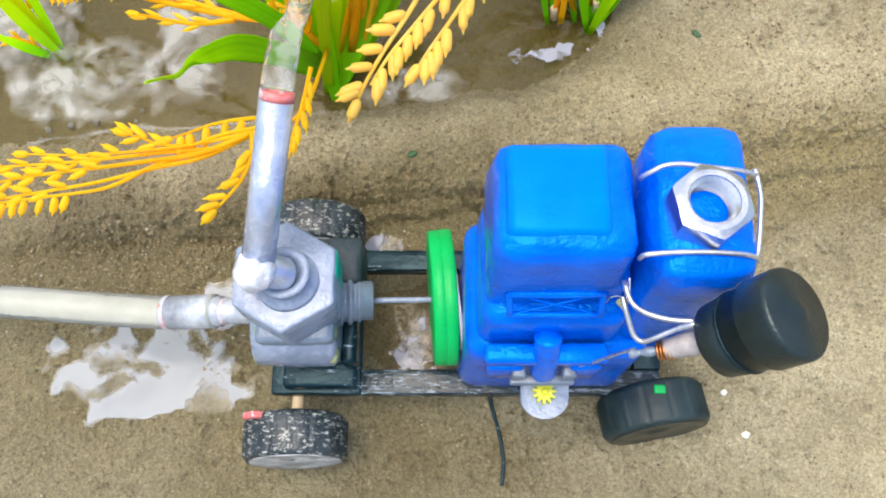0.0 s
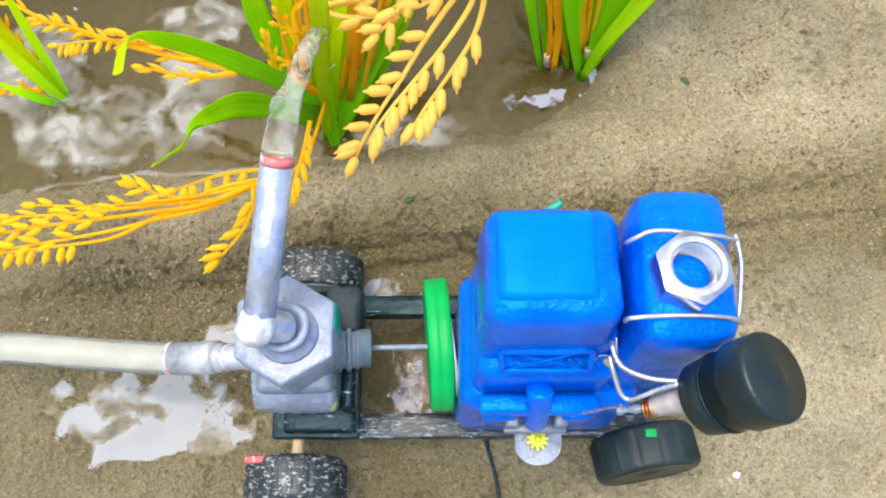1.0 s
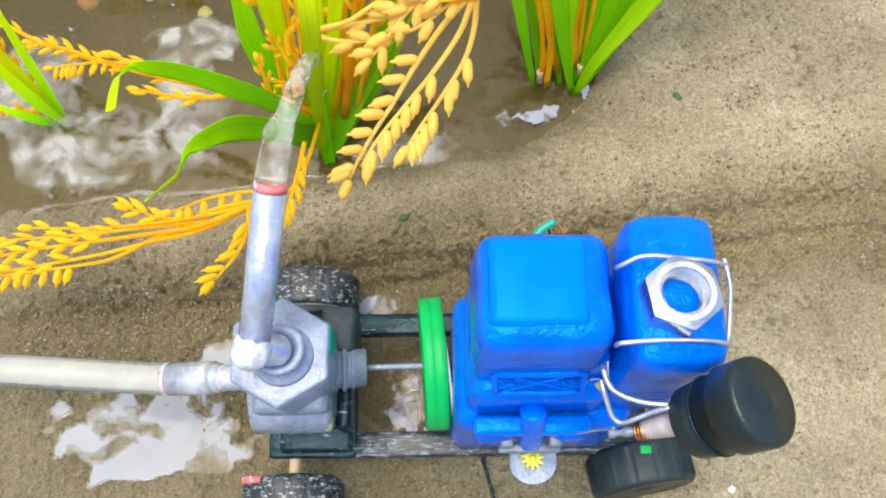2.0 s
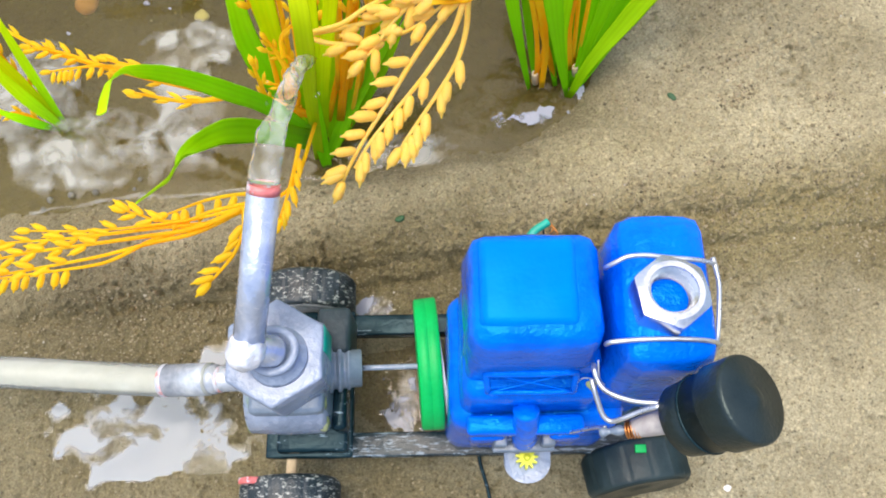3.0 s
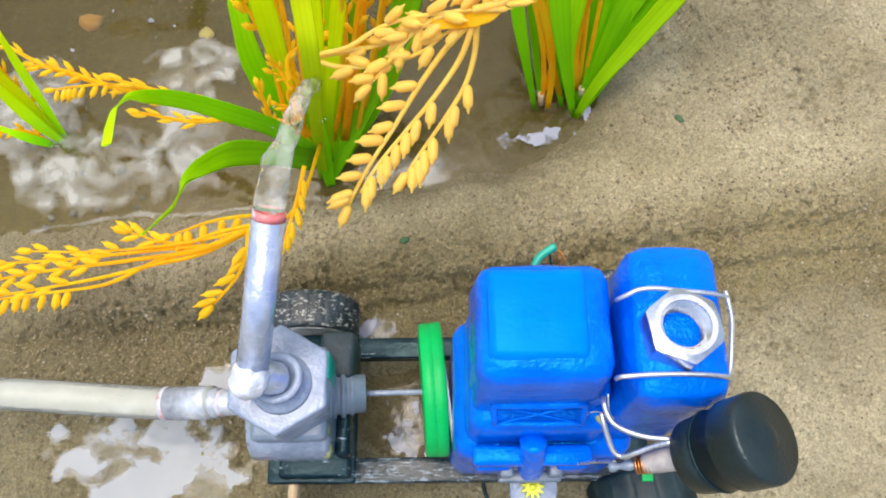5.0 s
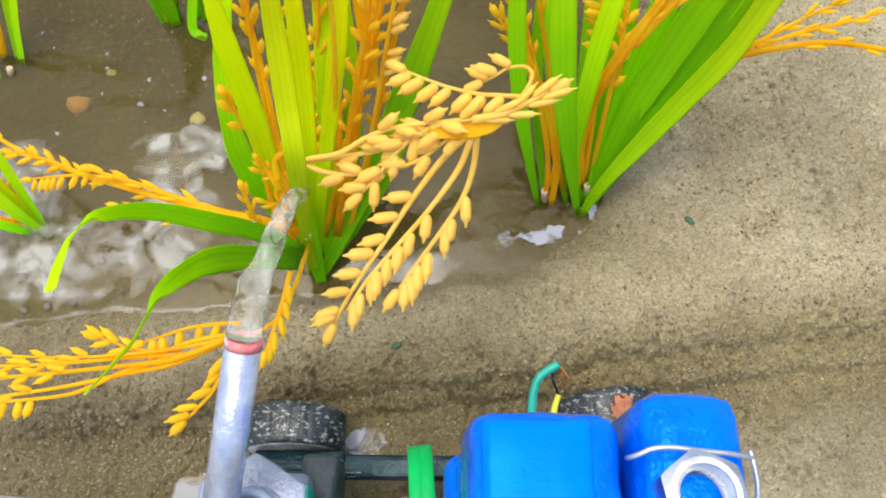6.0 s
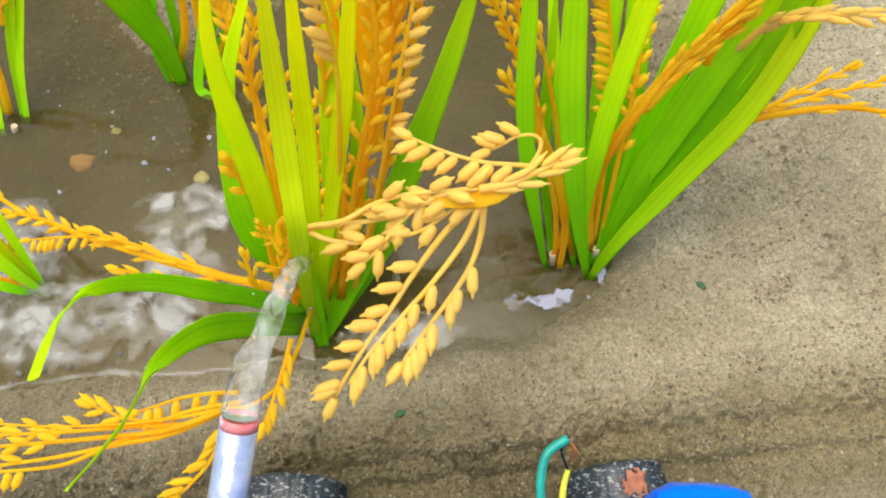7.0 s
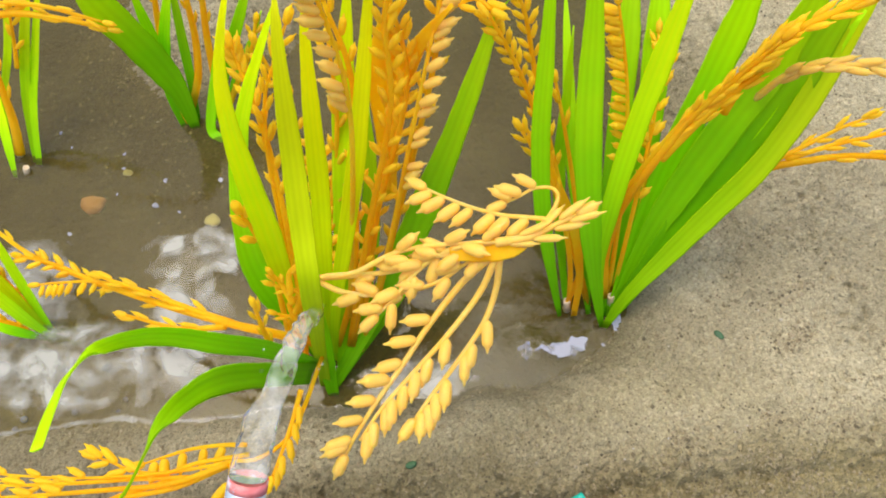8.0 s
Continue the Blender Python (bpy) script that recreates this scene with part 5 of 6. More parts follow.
# The ear lying low over the bank, behind the outlet pipe.
low_ear = ear(p1, [(-29.6, 28.1, 26.0), (-34.5, 7.4, 36.0), (-41.5, 0.2, 40.0), (-48.4, -0.4, 40.0), (-63.0, -1.6, 38.0), (-77.4, -1.6, 37.0), (-93.0, -0.3, 34.0), (-110.1, 2.2, 32.0)], 5, 4.8, first=0.78, thick=0.6, label="golden ear lying low over the bank", spread=22)
ear(p1, [(-44.3, 1.0, 40.0), (-56.4, 0.0, 39.0), (-64.4, -1.7, 38.0), (-72.6, -0.4, 37.0), (-77.6, 1.8, 37.0), (-81.2, 3.2, 37.0)], 5, 5.2, first=0.55, both=True, thick=0.6, parent=low_ear, name="branch", spread=24)
ear(p1, [(-45.0, 3.3, 40.0), (-51.6, 3.8, 39.0), (-58.9, 3.5, 38.0), (-65.6, 2.2, 37.0), (-69.8, 1.1, 37.0)], 5, 5.4, first=0.15, both=False, side=-1, thick=0.6, parent=low_ear, name="branch", spread=66)
ear(p1, [(-49.1, -0.9, 40.0), (-62.9, -4.2, 38.0), (-77.7, -4.3, 36.0), (-92.7, -4.2, 34.0), (-108.0, -4.0, 32.0), (-120.6, -4.4, 30.0)], 9, 5.6, first=0.55, thick=0.8, parent=low_ear, name="branch", spread=20)
ear(p1, [(-48.7, -0.7, 39.0), (-61.8, -4.9, 37.0), (-74.8, -6.3, 36.0), (-90.1, -7.6, 33.0), (-108.1, -8.5, 31.0), (-122.1, -8.9, 29.0)], 6, 5.6, first=0.7, thick=0.75, parent=low_ear, name="branch", spread=22)
ear(p1, [(-63.3, -3.4, 37.0), (-74.8, -5.7, 36.0), (-85.3, -9.0, 34.0), (-92.7, -10.0, 33.0), (-107.9, -9.9, 31.0), (-120.5, -9.7, 29.0)], 6, 4.9, first=0.68, both=False, side=-1, thick=0.7, parent=low_ear, name="branch", spread=60)
ear(p1, [(-59.1, -2.9, 37.0), (-72.1, -2.2, 36.0), (-85.3, -2.1, 35.0), (-99.1, -1.5, 33.0), (-118.2, 0.1, 30.0)], 8, 5.2, first=0.5, thick=0.7, parent=low_ear, name="branch", spread=14)
ear(p1, [(-48.2, -0.4, 40.0), (-48.9, -6.5, 39.0), (-51.9, -12.3, 38.0), (-56.6, -17.0, 37.0), (-59.2, -18.9, 36.0)], 5, 5.8, first=0.15, both=False, side=1, thick=0.7, parent=low_ear, name="branch", spread=30)
ear(p1, [(-31.9, 15.1, 42.0), (-34.2, 7.5, 41.0), (-36.7, 0.8, 40.0), (-38.9, -4.1, 39.0)], 5, 5.2, first=0.15, both=False, side=-1, thick=0.7, parent=low_ear, name="branch", spread=24)
# The ear that reaches over the pool.
pool_ear = ear(p1, [(-31.7, 35.1, 15.0), (-41.1, 32.0, 36.0), (-53.4, 36.3, 34.0), (-71.5, 44.0, 30.0), (-92.5, 53.7, 26.0), (-114.5, 65.7, 20.0), (-133.3, 80.1, 14.0)], 10, 4.4, first=0.45, thick=1.3, label="orange ear reaching over the pool", spread=16)
ear(p1, [(-50.4, 35.6, 34.0), (-64.4, 41.7, 33.0), (-77.1, 47.8, 32.0), (-88.7, 52.7, 31.0)], 7, 4.6, first=0.2, thick=0.9, parent=pool_ear, name="branch", spread=14)
ear(p1, [(-53.3, 35.1, 34.0), (-65.8, 36.3, 32.0), (-81.1, 41.6, 30.0)], 6, 4.4, first=0.3, thick=0.9, parent=pool_ear, name="branch", spread=16)
ear(p1, [(-77.2, 48.5, 28.0), (-90.5, 53.1, 27.0), (-102.5, 54.6, 25.0), (-109.3, 54.9, 24.0)], 8, 3.8, first=0.25, both=False, side=-1, thick=0.6, parent=pool_ear, name="branch", spread=65)
ear(p1, [(-90.9, 52.7, 26.0), (-105.4, 60.6, 24.0), (-116.7, 64.9, 22.0)], 8, 4.6, first=0.2, thick=0.8, parent=pool_ear, name="branch", spread=25)

# The plant at the water's edge beside the dry sand.
p2 = thing("rice_plant", (47.8, 43.1, -5.0), "plastic rice plant fanning out at the water's edge", "plant", PLANTS)
leaf(p2, [(37.8, 45.8, -5.0), (33.3, 49.8, 22.0), (29.7, 56.1, 46.0), (28.3, 64.0, 68.0), (28.7, 71.0, 88.0), (28.8, 75.0, 104.0), (29.0, 78.7, 112.0)], 4.6, LEAF_FRESH, start=0.25)
leaf(p2, [(40.1, 46.9, -5.0), (38.0, 64.1, 16.0), (37.4, 76.9, 36.0), (38.3, 84.9, 56.0), (39.3, 93.1, 72.0)], 3.6, LEAF_DEEP)
leaf(p2, [(50.0, 41.7, -5.0), (44.9, 48.0, 22.0), (41.4, 55.2, 46.0), (39.5, 64.6, 68.0), (39.2, 73.2, 86.0), (38.6, 78.9, 102.0), (38.4, 82.8, 110.0)], 6.8, LEAF_FRESH, start=0.2)
leaf(p2, [(50.2, 46.2, -5.0), (47.0, 52.3, 20.0), (48.2, 59.0, 44.0), (51.2, 66.3, 64.0), (54.4, 72.0, 80.0), (57.2, 76.8, 96.0), (59.9, 81.4, 111.2)], 5.6, LEAF, start=0.3, fade=0.72)
leaf(p2, [(50.6, 41.2, -5.0), (56.1, 46.0, 8.0), (66.1, 52.6, 20.0), (77.5, 59.6, 34.0), (86.4, 64.9, 46.0), (93.8, 71.8, 58.0), (99.7, 79.2, 70.0), (104.2, 85.2, 82.0), (108.5, 90.9, 93.4)], 6.6, LEAF, start=0.28, fade=0.72)
leaf(p2, [(53.3, 44.4, -5.0), (64.0, 54.6, 16.0), (74.8, 63.5, 32.0), (84.2, 71.6, 48.0), (90.9, 76.8, 62.0), (95.7, 81.2, 78.0), (100.3, 85.4, 93.2)], 10.0, LEAF_DEEP, start=0.2, fade=0.72)
leaf(p2, [(52.8, 44.4, -5.0), (61.1, 57.5, 18.0), (68.7, 65.3, 36.0), (75.8, 70.9, 54.0), (82.5, 75.7, 70.0), (87.2, 79.9, 86.0), (91.7, 83.9, 101.2)], 9.6, LEAF_FRESH, start=0.2, fade=0.72)
leaf(p2, [(52.5, 44.8, -5.0), (59.4, 59.5, 18.0), (65.3, 70.7, 38.0), (70.1, 77.2, 58.0), (74.4, 83.2, 76.0), (76.6, 87.1, 88.0), (78.7, 90.8, 99.4)], 8.0, LEAF_FRESH, start=0.25, fade=0.72)
leaf(p2, [(51.8, 44.9, -5.0), (57.4, 63.5, 14.0), (62.0, 79.9, 28.0), (64.3, 93.4, 44.0), (65.2, 106.7, 58.0), (66.1, 119.3, 71.3)], 8.0, LEAF_DEEP, start=0.3, fade=0.72)
leaf(p2, [(54.3, 45.1, -5.0), (64.1, 59.3, 6.0), (73.6, 69.8, 14.0), (82.0, 76.1, 22.0)], 4.4, LEAF_DEEP)
leaf(p2, [(53.4, 44.0, -5.0), (64.1, 52.8, 12.0), (76.3, 62.0, 28.0), (87.5, 70.0, 46.0), (96.0, 77.4, 64.0), (104.1, 84.4, 81.1)], 6.4, LEAF_FRESH, start=0.25, fade=0.72)
leaf(p2, [(49.7, 45.1, -5.0), (51.0, 61.2, 16.0), (52.9, 77.5, 36.0), (54.7, 92.2, 54.0), (55.9, 104.1, 66.0), (57.0, 115.4, 77.4)], 6.4, LEAF_DEEP, start=0.3, fade=0.72)
leaf(p2, [(54.3, 45.1, -5.0), (60.5, 54.9, 8.0), (66.1, 62.7, 16.0), (69.5, 68.4, 24.0)], 2.6, LEAF_DEEP)
leaf(p2, [(55.8, 47.2, -4.0), (60.4, 51.6, 4.0), (63.8, 50.0, 8.0)], 1.6, LEAF_FRESH, n=12)
leaf(p2, [(46.6, 45.9, -5.0), (44.2, 63.3, 14.0), (41.5, 81.6, 34.0), (40.8, 100.6, 52.0), (40.9, 114.9, 62.0)], 4.0, LEAF_DEEP)
leaf(p2, [(51.1, 48.6, 0.0), (49.4, 54.8, 18.0), (50.8, 60.0, 34.0), (55.8, 63.3, 50.0), (61.3, 66.8, 62.0), (66.6, 69.1, 72.0)], 3.6, STRAW, name="sheath", label="orange plastic sheath of an ear", start=0.6, fade=0.6, tip=0.3)
ear(p2, [(51.7, 49.7, 0.0), (50.1, 56.6, 18.0), (52.0, 60.3, 38.0), (58.0, 64.0, 54.0), (64.4, 67.9, 66.0), (70.1, 69.3, 76.0), (75.0, 70.1, 84.0), (78.8, 71.0, 90.0)], 16, 5.2, first=0.5, thick=1.3, spread=9)
ear(p2, [(59.6, 64.7, 54.0), (66.4, 67.2, 66.0), (72.2, 69.0, 74.0), (77.9, 70.3, 80.0)], 6, 5.0, first=0.3, thick=1.3, spread=8)
leaf(p2, [(41.9, 45.3, -4.0), (42.4, 51.8, 14.0), (39.0, 59.4, 32.0), (33.8, 65.0, 46.0), (28.1, 67.3, 58.0), (24.2, 70.2, 64.0)], 2.6, STRAW, name="sheath", label="orange plastic sheath of an ear", start=0.7, fade=0.5, tip=0.3)
ear(p2, [(40.8, 48.0, -4.0), (39.7, 52.9, 16.0), (36.7, 58.5, 34.0), (32.5, 63.9, 48.0), (27.2, 66.9, 60.0), (24.5, 68.7, 65.0)], 7, 4.6, first=0.5, thick=0.9, spread=14)
ear(p2, [(39.6, 47.9, -4.0), (42.6, 53.4, 16.0), (39.9, 65.7, 38.0), (36.1, 73.3, 58.0), (33.4, 78.3, 70.0)], 2, 4.4, first=0.7, thick=0.9, spread=10)
ear(p2, [(52.5, 50.2, 0.0), (52.5, 63.8, 38.0), (51.3, 74.3, 62.0), (49.3, 82.1, 76.0), (47.1, 86.8, 86.0)], 22, 4.7, first=0.35, both=False, side=-1, thick=0.8, spread=55)
ear(p2, [(53.9, 50.1, 0.0), (57.5, 65.6, 34.0), (60.2, 77.1, 52.0), (61.4, 87.7, 70.0)], 14, 4.4, first=0.3, thick=0.8, spread=40)
ear(p2, [(52.7, 50.9, -2.0), (60.6, 66.2, 20.0), (63.1, 83.3, 38.0), (64.8, 101.7, 56.0)], 10, 4.2, first=0.4, thick=0.8, spread=30)
ear(p2, [(46.7, 48.4, -4.0), (36.0, 69.8, 34.0), (28.4, 80.3, 60.0), (22.2, 82.4, 78.0), (16.9, 84.2, 90.0)], 24, 4.4, first=0.3, thick=1.0, spread=22)
ear(p2, [(46.7, 48.4, -4.0), (36.8, 69.7, 34.0), (30.4, 85.2, 60.0), (27.1, 92.0, 78.0), (23.0, 95.2, 88.0)], 24, 4.4, first=0.3, thick=1.0, spread=26)
side_ear = ear(p2, [(59.0, 50.9, 6.0), (76.0, 64.1, 22.0), (89.6, 69.5, 34.0), (103.6, 70.3, 38.0), (119.0, 70.6, 38.0), (137.3, 69.0, 34.0)], 3, 4.6, first=0.7, thick=1.5, spread=12, label="orange ear reaching over the sand")
ear(p2, [(94.6, 70.9, 38.0), (103.9, 74.3, 40.0), (113.1, 77.6, 42.0), (119.4, 78.8, 44.0)], 6, 4.4, first=0.1, thick=0.8, parent=side_ear, name="branch", spread=14)
ear(p2, [(97.8, 71.1, 38.0), (111.4, 73.7, 40.0), (124.1, 75.7, 40.0), (137.2, 78.8, 40.0)], 7, 4.4, first=0.2, thick=0.8, parent=side_ear, name="branch", spread=14)
ear(p2, [(81.8, 74.5, 62.0), (85.0, 70.8, 78.0), (93.1, 69.0, 82.0), (106.6, 69.4, 80.0), (122.8, 70.7, 74.0)], 14, 5.8, PALE_MESH, first=0.15, thick=1.0, spread=9)
ear(p2, [(72.8, 69.3, 66.0), (75.6, 71.6, 80.0), (81.1, 72.5, 90.0), (92.3, 73.1, 98.0), (98.3, 72.2, 104.0)], 18, 5.2, first=0.15, thick=1.2, spread=12)

# Plants further back in the pool.
p3 = thing("rice_plant", (-81.7, 124.3, -6.0), "plastic rice plant on a wet sand mound", "plant", PLANTS)
leaf(p3, [(-79.2, 123.4, -6.0), (-80.1, 127.1, 10.0), (-82.7, 128.9, 22.0), (-85.5, 129.3, 33.0), (-88.9, 129.7, 44.0), (-91.9, 130.5, 53.0), (-94.1, 131.6, 61.0)], 9.6, LEAF_FRESH, start=0.3, fade=0.8)
leaf(p3, [(-83.6, 124.5, -6.0), (-84.4, 128.6, 6.0), (-82.7, 132.3, 20.0), (-83.5, 136.1, 32.0), (-83.4, 137.6, 43.0), (-82.9, 138.8, 50.0)], 4.0, LEAF_DEEP)
leaf(p3, [(-78.6, 126.4, -6.0), (-76.2, 130.1, 10.0), (-74.1, 133.6, 26.0), (-71.3, 135.7, 44.0), (-70.1, 136.8, 52.0)], 3.2, LEAF_DEEP)
leaf(p3, [(-82.8, 125.1, -6.0), (-83.6, 131.6, 12.0), (-79.5, 134.6, 28.0), (-73.4, 135.8, 44.0), (-70.1, 136.8, 52.0)], 4.0, LEAF_DEEP)
leaf(p3, [(-68.7, 117.8, -5.0), (-71.1, 118.9, -5.0), (-73.0, 121.0, -3.0), (-70.3, 125.7, 6.0), (-65.1, 130.8, 20.0), (-60.1, 134.6, 34.0), (-56.2, 136.9, 46.0)], 3.4, LEAF_FRESH, start=0.8)
leaf(p3, [(-72.0, 125.9, -6.0), (-63.9, 133.0, 14.0), (-57.3, 135.0, 28.0), (-50.9, 135.7, 42.0), (-47.6, 136.7, 50.0)], 4.2, LEAF_DEEP)
leaf(p3, [(-70.6, 124.6, -6.0), (-61.2, 131.2, 10.0), (-53.2, 133.4, 24.0), (-46.7, 134.5, 38.0)], 3.4, LEAF_DEEP)
ear(p3, [(-80.9, 128.1, -3.0), (-73.7, 130.8, 12.0), (-70.5, 135.5, 26.0), (-68.6, 136.8, 40.0), (-67.9, 138.2, 48.0)], 4, 4.2, first=0.6, thick=1.6, spread=12)
ear(p3, [(-70.4, 129.9, 0.0), (-68.6, 131.8, 10.0), (-66.7, 135.2, 26.0), (-63.6, 136.8, 42.0), (-62.2, 137.7, 48.0)], 4, 4.2, first=0.6, thick=1.6, spread=12)
ear(p3, [(-83.6, 127.1, -3.0), (-84.2, 135.4, 10.0), (-82.5, 139.6, 25.0), (-78.9, 139.9, 40.0), (-77.1, 139.9, 47.0)], 4, 4.2, first=0.6, thick=1.5, spread=12)
ear(p3, [(-81.8, 126.0, -5.0), (-82.6, 127.4, 0.0), (-83.7, 130.5, 4.0)], 3, 3.4, first=0.2, thick=1.3, spread=20)
ear(p3, [(-68.0, 126.4, -2.0), (-59.2, 131.8, 12.0), (-52.8, 132.2, 24.0), (-49.4, 133.7, 34.0)], 5, 4.4, first=0.4, thick=1.2, spread=18)
p4 = thing("rice_plant", (-137.4, 111.1, -7.0), "slim plastic rice plant standing in the pool", "plant", PLANTS)
leaf(p4, [(-133.0, 113.6, -7.0), (-129.2, 124.5, 8.0), (-120.7, 132.2, 27.0), (-111.5, 137.4, 46.0), (-107.0, 138.3, 55.0)], 2.8, LEAF, start=0.7)
leaf(p4, [(-134.5, 114.7, -7.0), (-130.4, 127.0, 11.0), (-122.1, 133.6, 31.0), (-114.8, 137.7, 46.0), (-110.9, 139.6, 54.0)], 3.8, LEAF)
leaf(p4, [(-140.5, 109.3, -7.0), (-139.3, 119.9, 6.0), (-137.6, 129.3, 18.0)], 3.2, LEAF)
leaf(p4, [(-141.6, 111.4, -7.0), (-138.3, 126.1, 10.0), (-129.1, 134.3, 28.0), (-121.6, 139.1, 45.0), (-118.4, 141.1, 52.0)], 2.8, LEAF)
ear(p4, [(-138.0, 116.1, -3.0), (-135.6, 121.7, 8.0), (-134.9, 126.9, 18.0), (-133.8, 131.1, 27.0)], 3, 4.4, first=0.5, thick=1.8, spread=14)
ear(p4, [(-127.7, 130.7, 24.0), (-124.1, 133.5, 34.0), (-120.7, 135.6, 44.0)], 3, 5.0, first=0.3, thick=0.8, spread=24)
ear(p4, [(-128.4, 127.2, 50.0), (-114.4, 127.3, 52.0), (-100.6, 125.8, 50.0), (-89.1, 124.7, 46.0)], 5, 4.4, first=0.1, thick=1.3, spread=10)
ear(p4, [(-126.7, 129.8, 54.0), (-107.0, 128.0, 54.0), (-90.0, 125.6, 48.0)], 5, 4.2, first=0.1, thick=1.0, spread=10)
p5 = thing("rice_plant", (-120.4, 51.4, -8.0), "plastic rice plant leaning over the pool's rim", "plant", PLANTS)
leaf(p5, [(-119.4, 51.9, -8.0), (-120.0, 58.6, 10.0), (-120.0, 65.2, 28.0), (-118.2, 71.1, 50.0)], 3.2, LEAF)
leaf(p5, [(-119.8, 50.8, -8.0), (-122.9, 53.1, 6.0), (-126.1, 56.8, 20.0), (-127.7, 61.1, 38.0)], 4.2, LEAF)
leaf(p5, [(-120.5, 52.0, -8.0), (-123.1, 57.0, 10.0), (-127.1, 63.1, 26.0), (-126.7, 66.5, 44.0)], 3.6, LEAF_LIME)
leaf(p5, [(-121.6, 50.6, -8.0), (-127.9, 50.4, 2.0), (-136.2, 51.9, 12.0)], 3.0, LEAF_DEEP)
ear(p5, [(-122.3, 53.0, -7.0), (-123.6, 57.7, 6.0), (-126.6, 63.0, 18.0), (-128.2, 68.2, 34.0)], 8, 4.2, first=0.4, thick=1.7, spread=16)
ear(p5, [(-125.3, 52.0, -6.0), (-130.1, 53.2, 2.0), (-136.1, 51.4, 6.0)], 6, 4.0, first=0.2, thick=1.0, spread=30)

# ---- loose small things ----
def pebble(name, at, r, mat, label, squash=0.6):
    bm = bmesh.new()
    bmesh.ops.create_icosphere(bm, subdivisions=3, radius=r)
    for v in bm.verts:
        v.co.z *= squash
        v.co.x *= 1.25
    rough_up(bm, r * 0.35, r * 0.9, at[0])
    x, y = at[0], at[1]
    bmesh.ops.translate(bm, verts=bm.verts, vec=V(x, y, height(x, y) + r * squash * 0.45))
    return tagged(part(name, bm, mat), label, "stone", "pebbles on the sand")


pebble("pebble", (77.1, -87.0, -1.0), 0.9, WHITE_STONE, "tiny white pebble on the sand")
pebble("pebble", (72.7, -75.1, -1.0), 0.8, WHITE_STONE, "tiny white pebble on the sand")
pebble("pebble", (-113.0, 97.2, -6.0), 3.2, PINK_STONE, "pinkish pebble lying in the shallow water", 0.5)
pebble("pebble", (-72.4, 88.2, -6.0), 2.2, WHITE_STONE, "pale pebble lying in the shallow water", 0.5)
pebble("pebble", (-102.4, 108.8, -5.0), 1.4, WHITE_STONE, "pale pebble lying in the shallow water", 0.5)
thread_pts = [(8.0, -66.0), (7.6, -72.0), (9.0, -80.0), (9.6, -88.0), (8.4, -95.0)]
tagged(part("black_thread", tube([(a, b, height(a, b) + 0.8) for a, b in thread_pts], 0.55, 30, 8), BLACK), "thin black wire lying on the sand", "wire")

# Loose sand grains, too many to count.
gr = random.Random(11)
vs, fs = [], []
for k in range(56000):
    x, y = gr.uniform(-150, 170), gr.uniform(-110, 190)
    if k % 3 == 0:
        y = gr.gauss(-16 + 0.06 * x, 13)
    if y > shore(x) + 3 and gr.random() < 0.55:
        continue
    r = 0.16 + 0.36 * gr.random() ** 5
    z = height(x, y) + r * 0.3
    b = len(vs)
    for dx, dy, dz in ((1, 0, 0), (-1, 0, 0), (0, 1, 0), (0, -1, 0), (0, 0, 1), (0, 0, -1)):
        vs.append(((x + dx * r * gr.uniform(0.7, 1.3)) * MM, (y + dy * r * gr.uniform(0.7, 1.3)) * MM, (z + dz * r * 0.8) * MM))
    fs += [(b + i, b + j, b + m) for i, j, m in ((0, 2, 4), (2, 1, 4), (1, 3, 4), (3, 0, 4), (2, 0, 5), (1, 2, 5), (3, 1, 5), (0, 3, 5))]
clods = [(gr.uniform(55, 150), gr.uniform(-25, 105), gr.uniform(1.2, 4.0)) for k in range(26)] + [(gr.uniform(-120, 150), -10 + gr.gauss(0, 5), gr.uniform(1.5, 4.5)) for k in range(18)]
for k in range(4800):
    x, y = gr.gauss(-84, 20), gr.gauss(142, 21)
    if k % 2:
        cx, cy, wide = gr.choice(clods)
        x, y = gr.gauss(cx, 1.4 * wide), gr.gauss(cy, 0.8 * wide)
    r = 0.2 + 0.6 * gr.random() ** 4
    z = max(height(x, y), WATER_Z - 0.9) + r * 0.25
    b = len(vs)
    for dx, dy, dz in ((1, 0, 0), (-1, 0, 0), (0, 1, 0), (0, -1, 0), (0, 0, 1), (0, 0, -1)):
        vs.append(((x + dx * r * gr.uniform(0.7, 1.3)) * MM, (y + dy * r * gr.uniform(0.7, 1.3)) * MM, (z + dz * r * 0.7) * MM))
    fs += [(b + i, b + j, b + m) for i, j, m in ((0, 2, 4), (2, 1, 4), (1, 3, 4), (3, 0, 4), (2, 0, 5), (1, 2, 5), (3, 1, 5), (0, 3, 5))]
me = bpy.data.meshes.new("sand_grains")
me.from_pydata(vs, [], fs)
me.materials.append(PEBBLE)
tagged(new("sand_grains", me), "loose coarse sand grains strewn over the ground", "sand", kind="stuff")

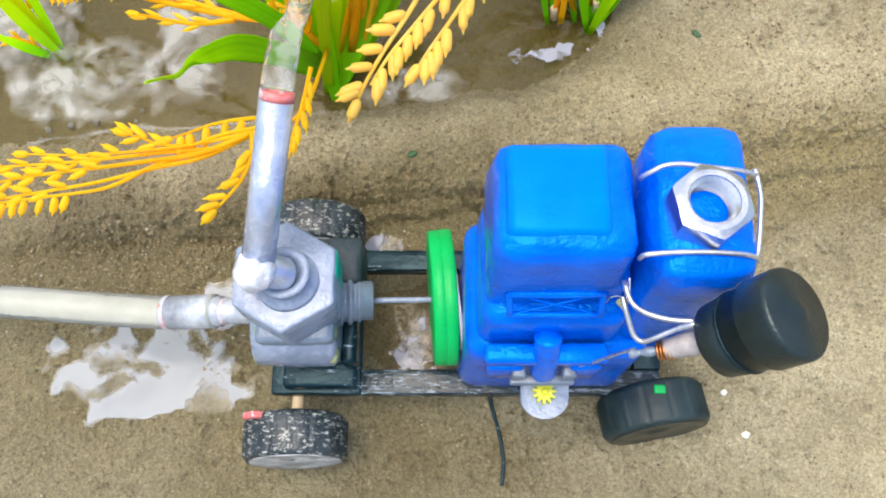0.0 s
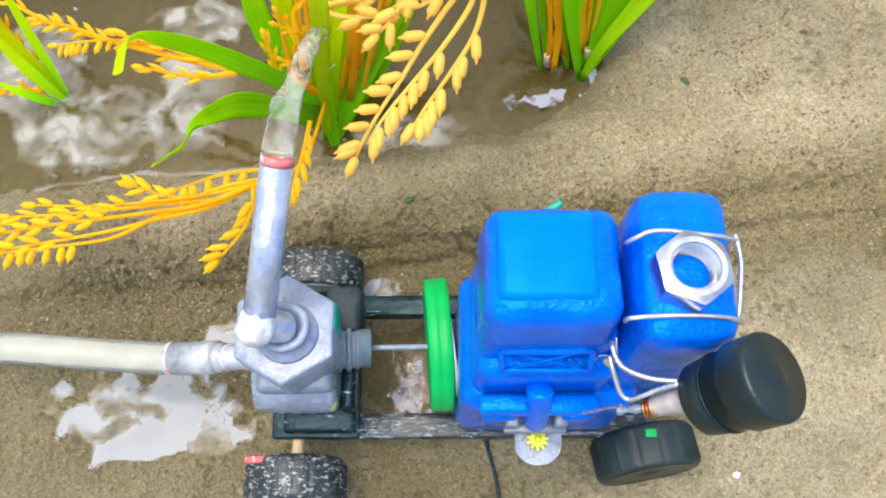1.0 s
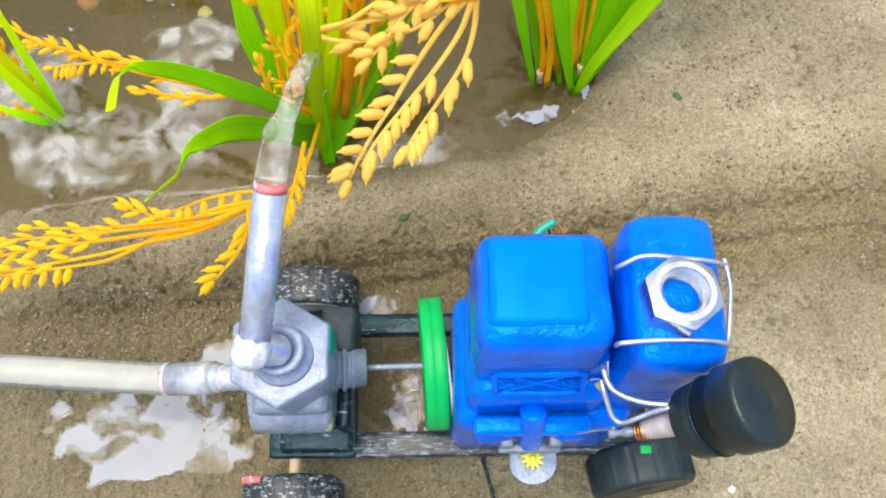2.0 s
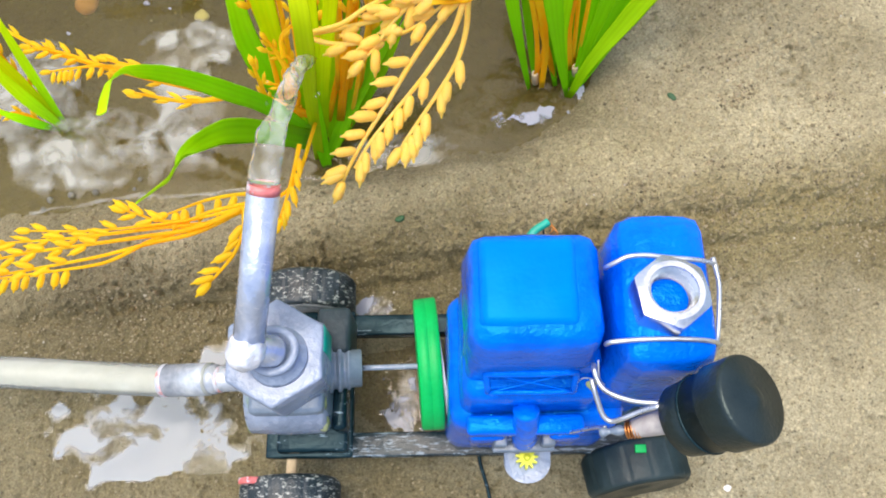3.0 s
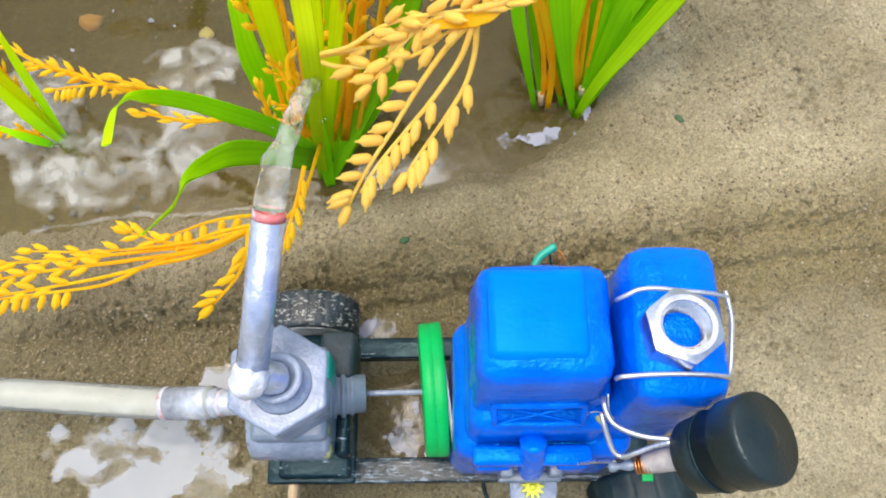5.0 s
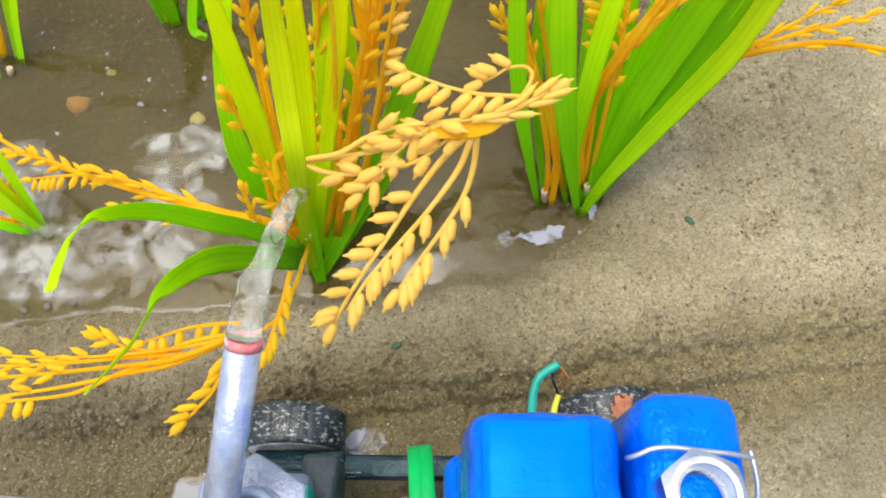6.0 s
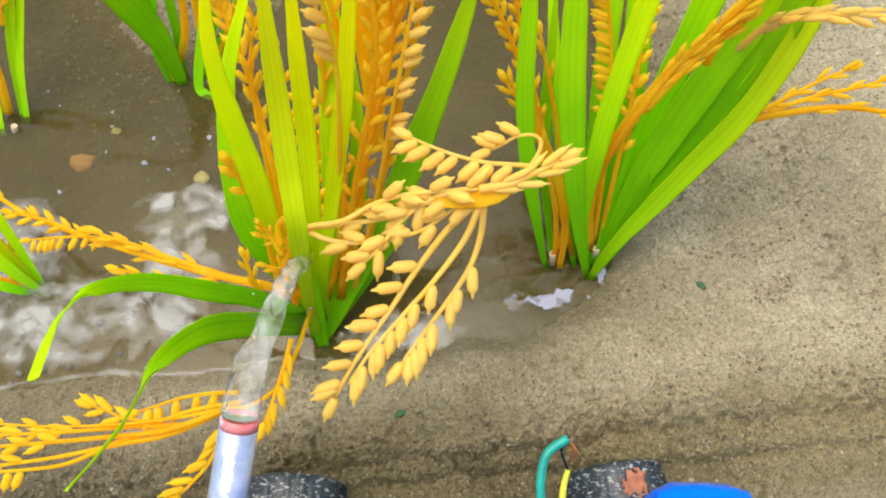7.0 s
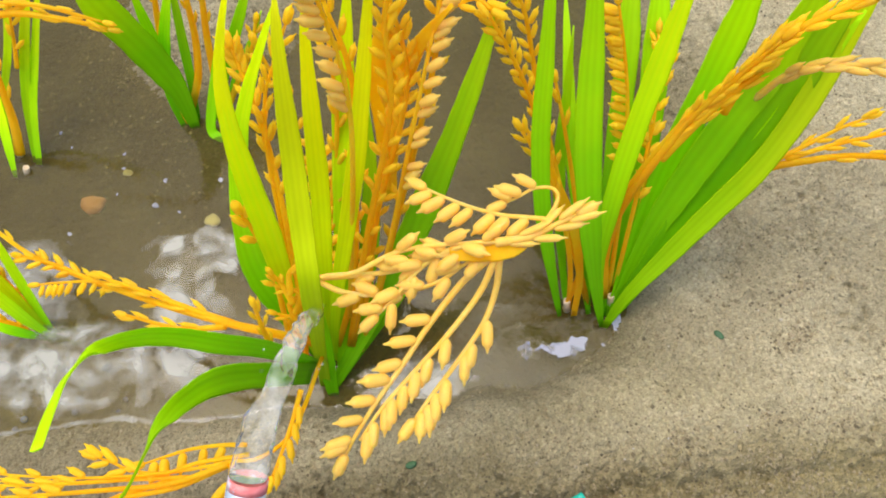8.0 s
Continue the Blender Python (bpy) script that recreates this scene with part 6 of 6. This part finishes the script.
# Bubbles afloat, scraps of green, bare stem ends.
BUBBLE = film_material("bubble_skin", (0.93, 0.94, 0.92), (0.6, 0.6, 0.58), 0.18, 0.0, None, 0.03)
for at, r in (((-99.9, 38.7, -5.0), 1.3), ((-93.3, 28.5, -5.0), 0.8), ((-95.2, 25.2, -5.0), 0.7), ((-116.0, 25.4, -5.0), 1.2), ((-125.3, 21.8, -5.0), 0.8), ((-123.0, 24.5, -5.0), 1.1), ((-113.4, 39.2, -5.0), 1.0), ((-107.0, 29.4, -5.0), 0.9), ((-108.1, 25.6, -5.0), 1.0), ((-105.2, 38.0, -5.0), 0.7)):
    bm = bmesh.new()
    bmesh.ops.create_uvsphere(bm, u_segments=20, v_segments=12, radius=r)
    bmesh.ops.translate(bm, verts=bm.verts, vec=V(at[0], at[1], WATER_Z + r * 0.35))
    tagged(part("bubble", bm, BUBBLE), "clear air bubble afloat on the pool", "bubble", "bubbles on the pool")
# Glints on the water, added as small pale flat specks.
SPARKLE = material("pale_sparkle", (0.20, 0.20, 0.22), (0.32, 0.32, 0.36), rough=0.3, size=300, fine=1500, bump=0.2)
for at, r in (((-126.1, 124.5, -5.0), 1.1), ((-117.7, 85.0, -5.0), 1.2), ((-88.0, 102.9, -5.0), 1.3), ((-102.5, 108.6, -5.0), 0.9), ((-102.9, 114.3, -5.0), 1.0), ((-90.4, 93.4, -5.0), 1.6), ((-103.7, 98.8, -5.0), 0.9), ((-82.4, 90.6, -5.0), 0.9), ((-69.3, 101.6, -5.0), 1.2), ((-121.5, 118.4, -5.0), 0.7)):
    bm = bmesh.new()
    bmesh.ops.create_icosphere(bm, subdivisions=2, radius=r * 0.6)
    for v in bm.verts:
        v.co.z *= 0.3
    rough_up(bm, r * 0.4, r * 0.8, at[1])
    bmesh.ops.translate(bm, verts=bm.verts, vec=V(at[0], at[1], WATER_Z + 0.15))
    tagged(part("sparkle_speck", bm, SPARKLE), "tiny pale speck drawn as a glint on muddy water", "foam", "foam flecks on the pool")
for at, r, turn in (((-8.7, 2.3, 3.0), 1.3, 20), ((-8.4, 2.5, 3.0), 0.9, 70), ((81.8, 34.0, 1.0), 1.3, 130), ((57.8, -85.3, -1.0), 0.6, 10)):
    bm = bmesh.new()
    bmesh.ops.create_icosphere(bm, subdivisions=2, radius=r)
    for v in bm.verts:
        v.co = V(v.co.x * 1.3, v.co.y * 0.8, v.co.z * 0.35)
    rough_up(bm, r * 0.3, r, turn)
    bmesh.ops.rotate(bm, verts=bm.verts, cent=V(0, 0, 0), matrix=Euler((0, 0, radians(turn))).to_matrix())
    bmesh.ops.translate(bm, verts=bm.verts, vec=V(at[0], at[1], height(at[0], at[1]) + r * 0.3))
    tagged(part("leaf_scrap", bm, MOSS), "tiny dark green scrap on the sand", "plant scrap", "green scraps")
for plant, low, top in ((p2, (53.4, 47.0, -4.0), (53.0, 49.0, 2.0)), (p2, (40.1, 47.3, -4.0), (39.7, 48.6, 1.0)), (p4, (-138.5, 115.9, -4.0), (-136.9, 118.0, 1.0)), (p4, (-136.0, 109.6, -6.0), (-135.2, 110.6, -3.0))):
    part("stem_socket", lathe(low, top, [(0, 1.1), (0.85, 1.1), (1.0, 1.0), (1.0, 0.7), (0.5, 0.65)], 18), WOOD, plant, "pale hollow stem end")
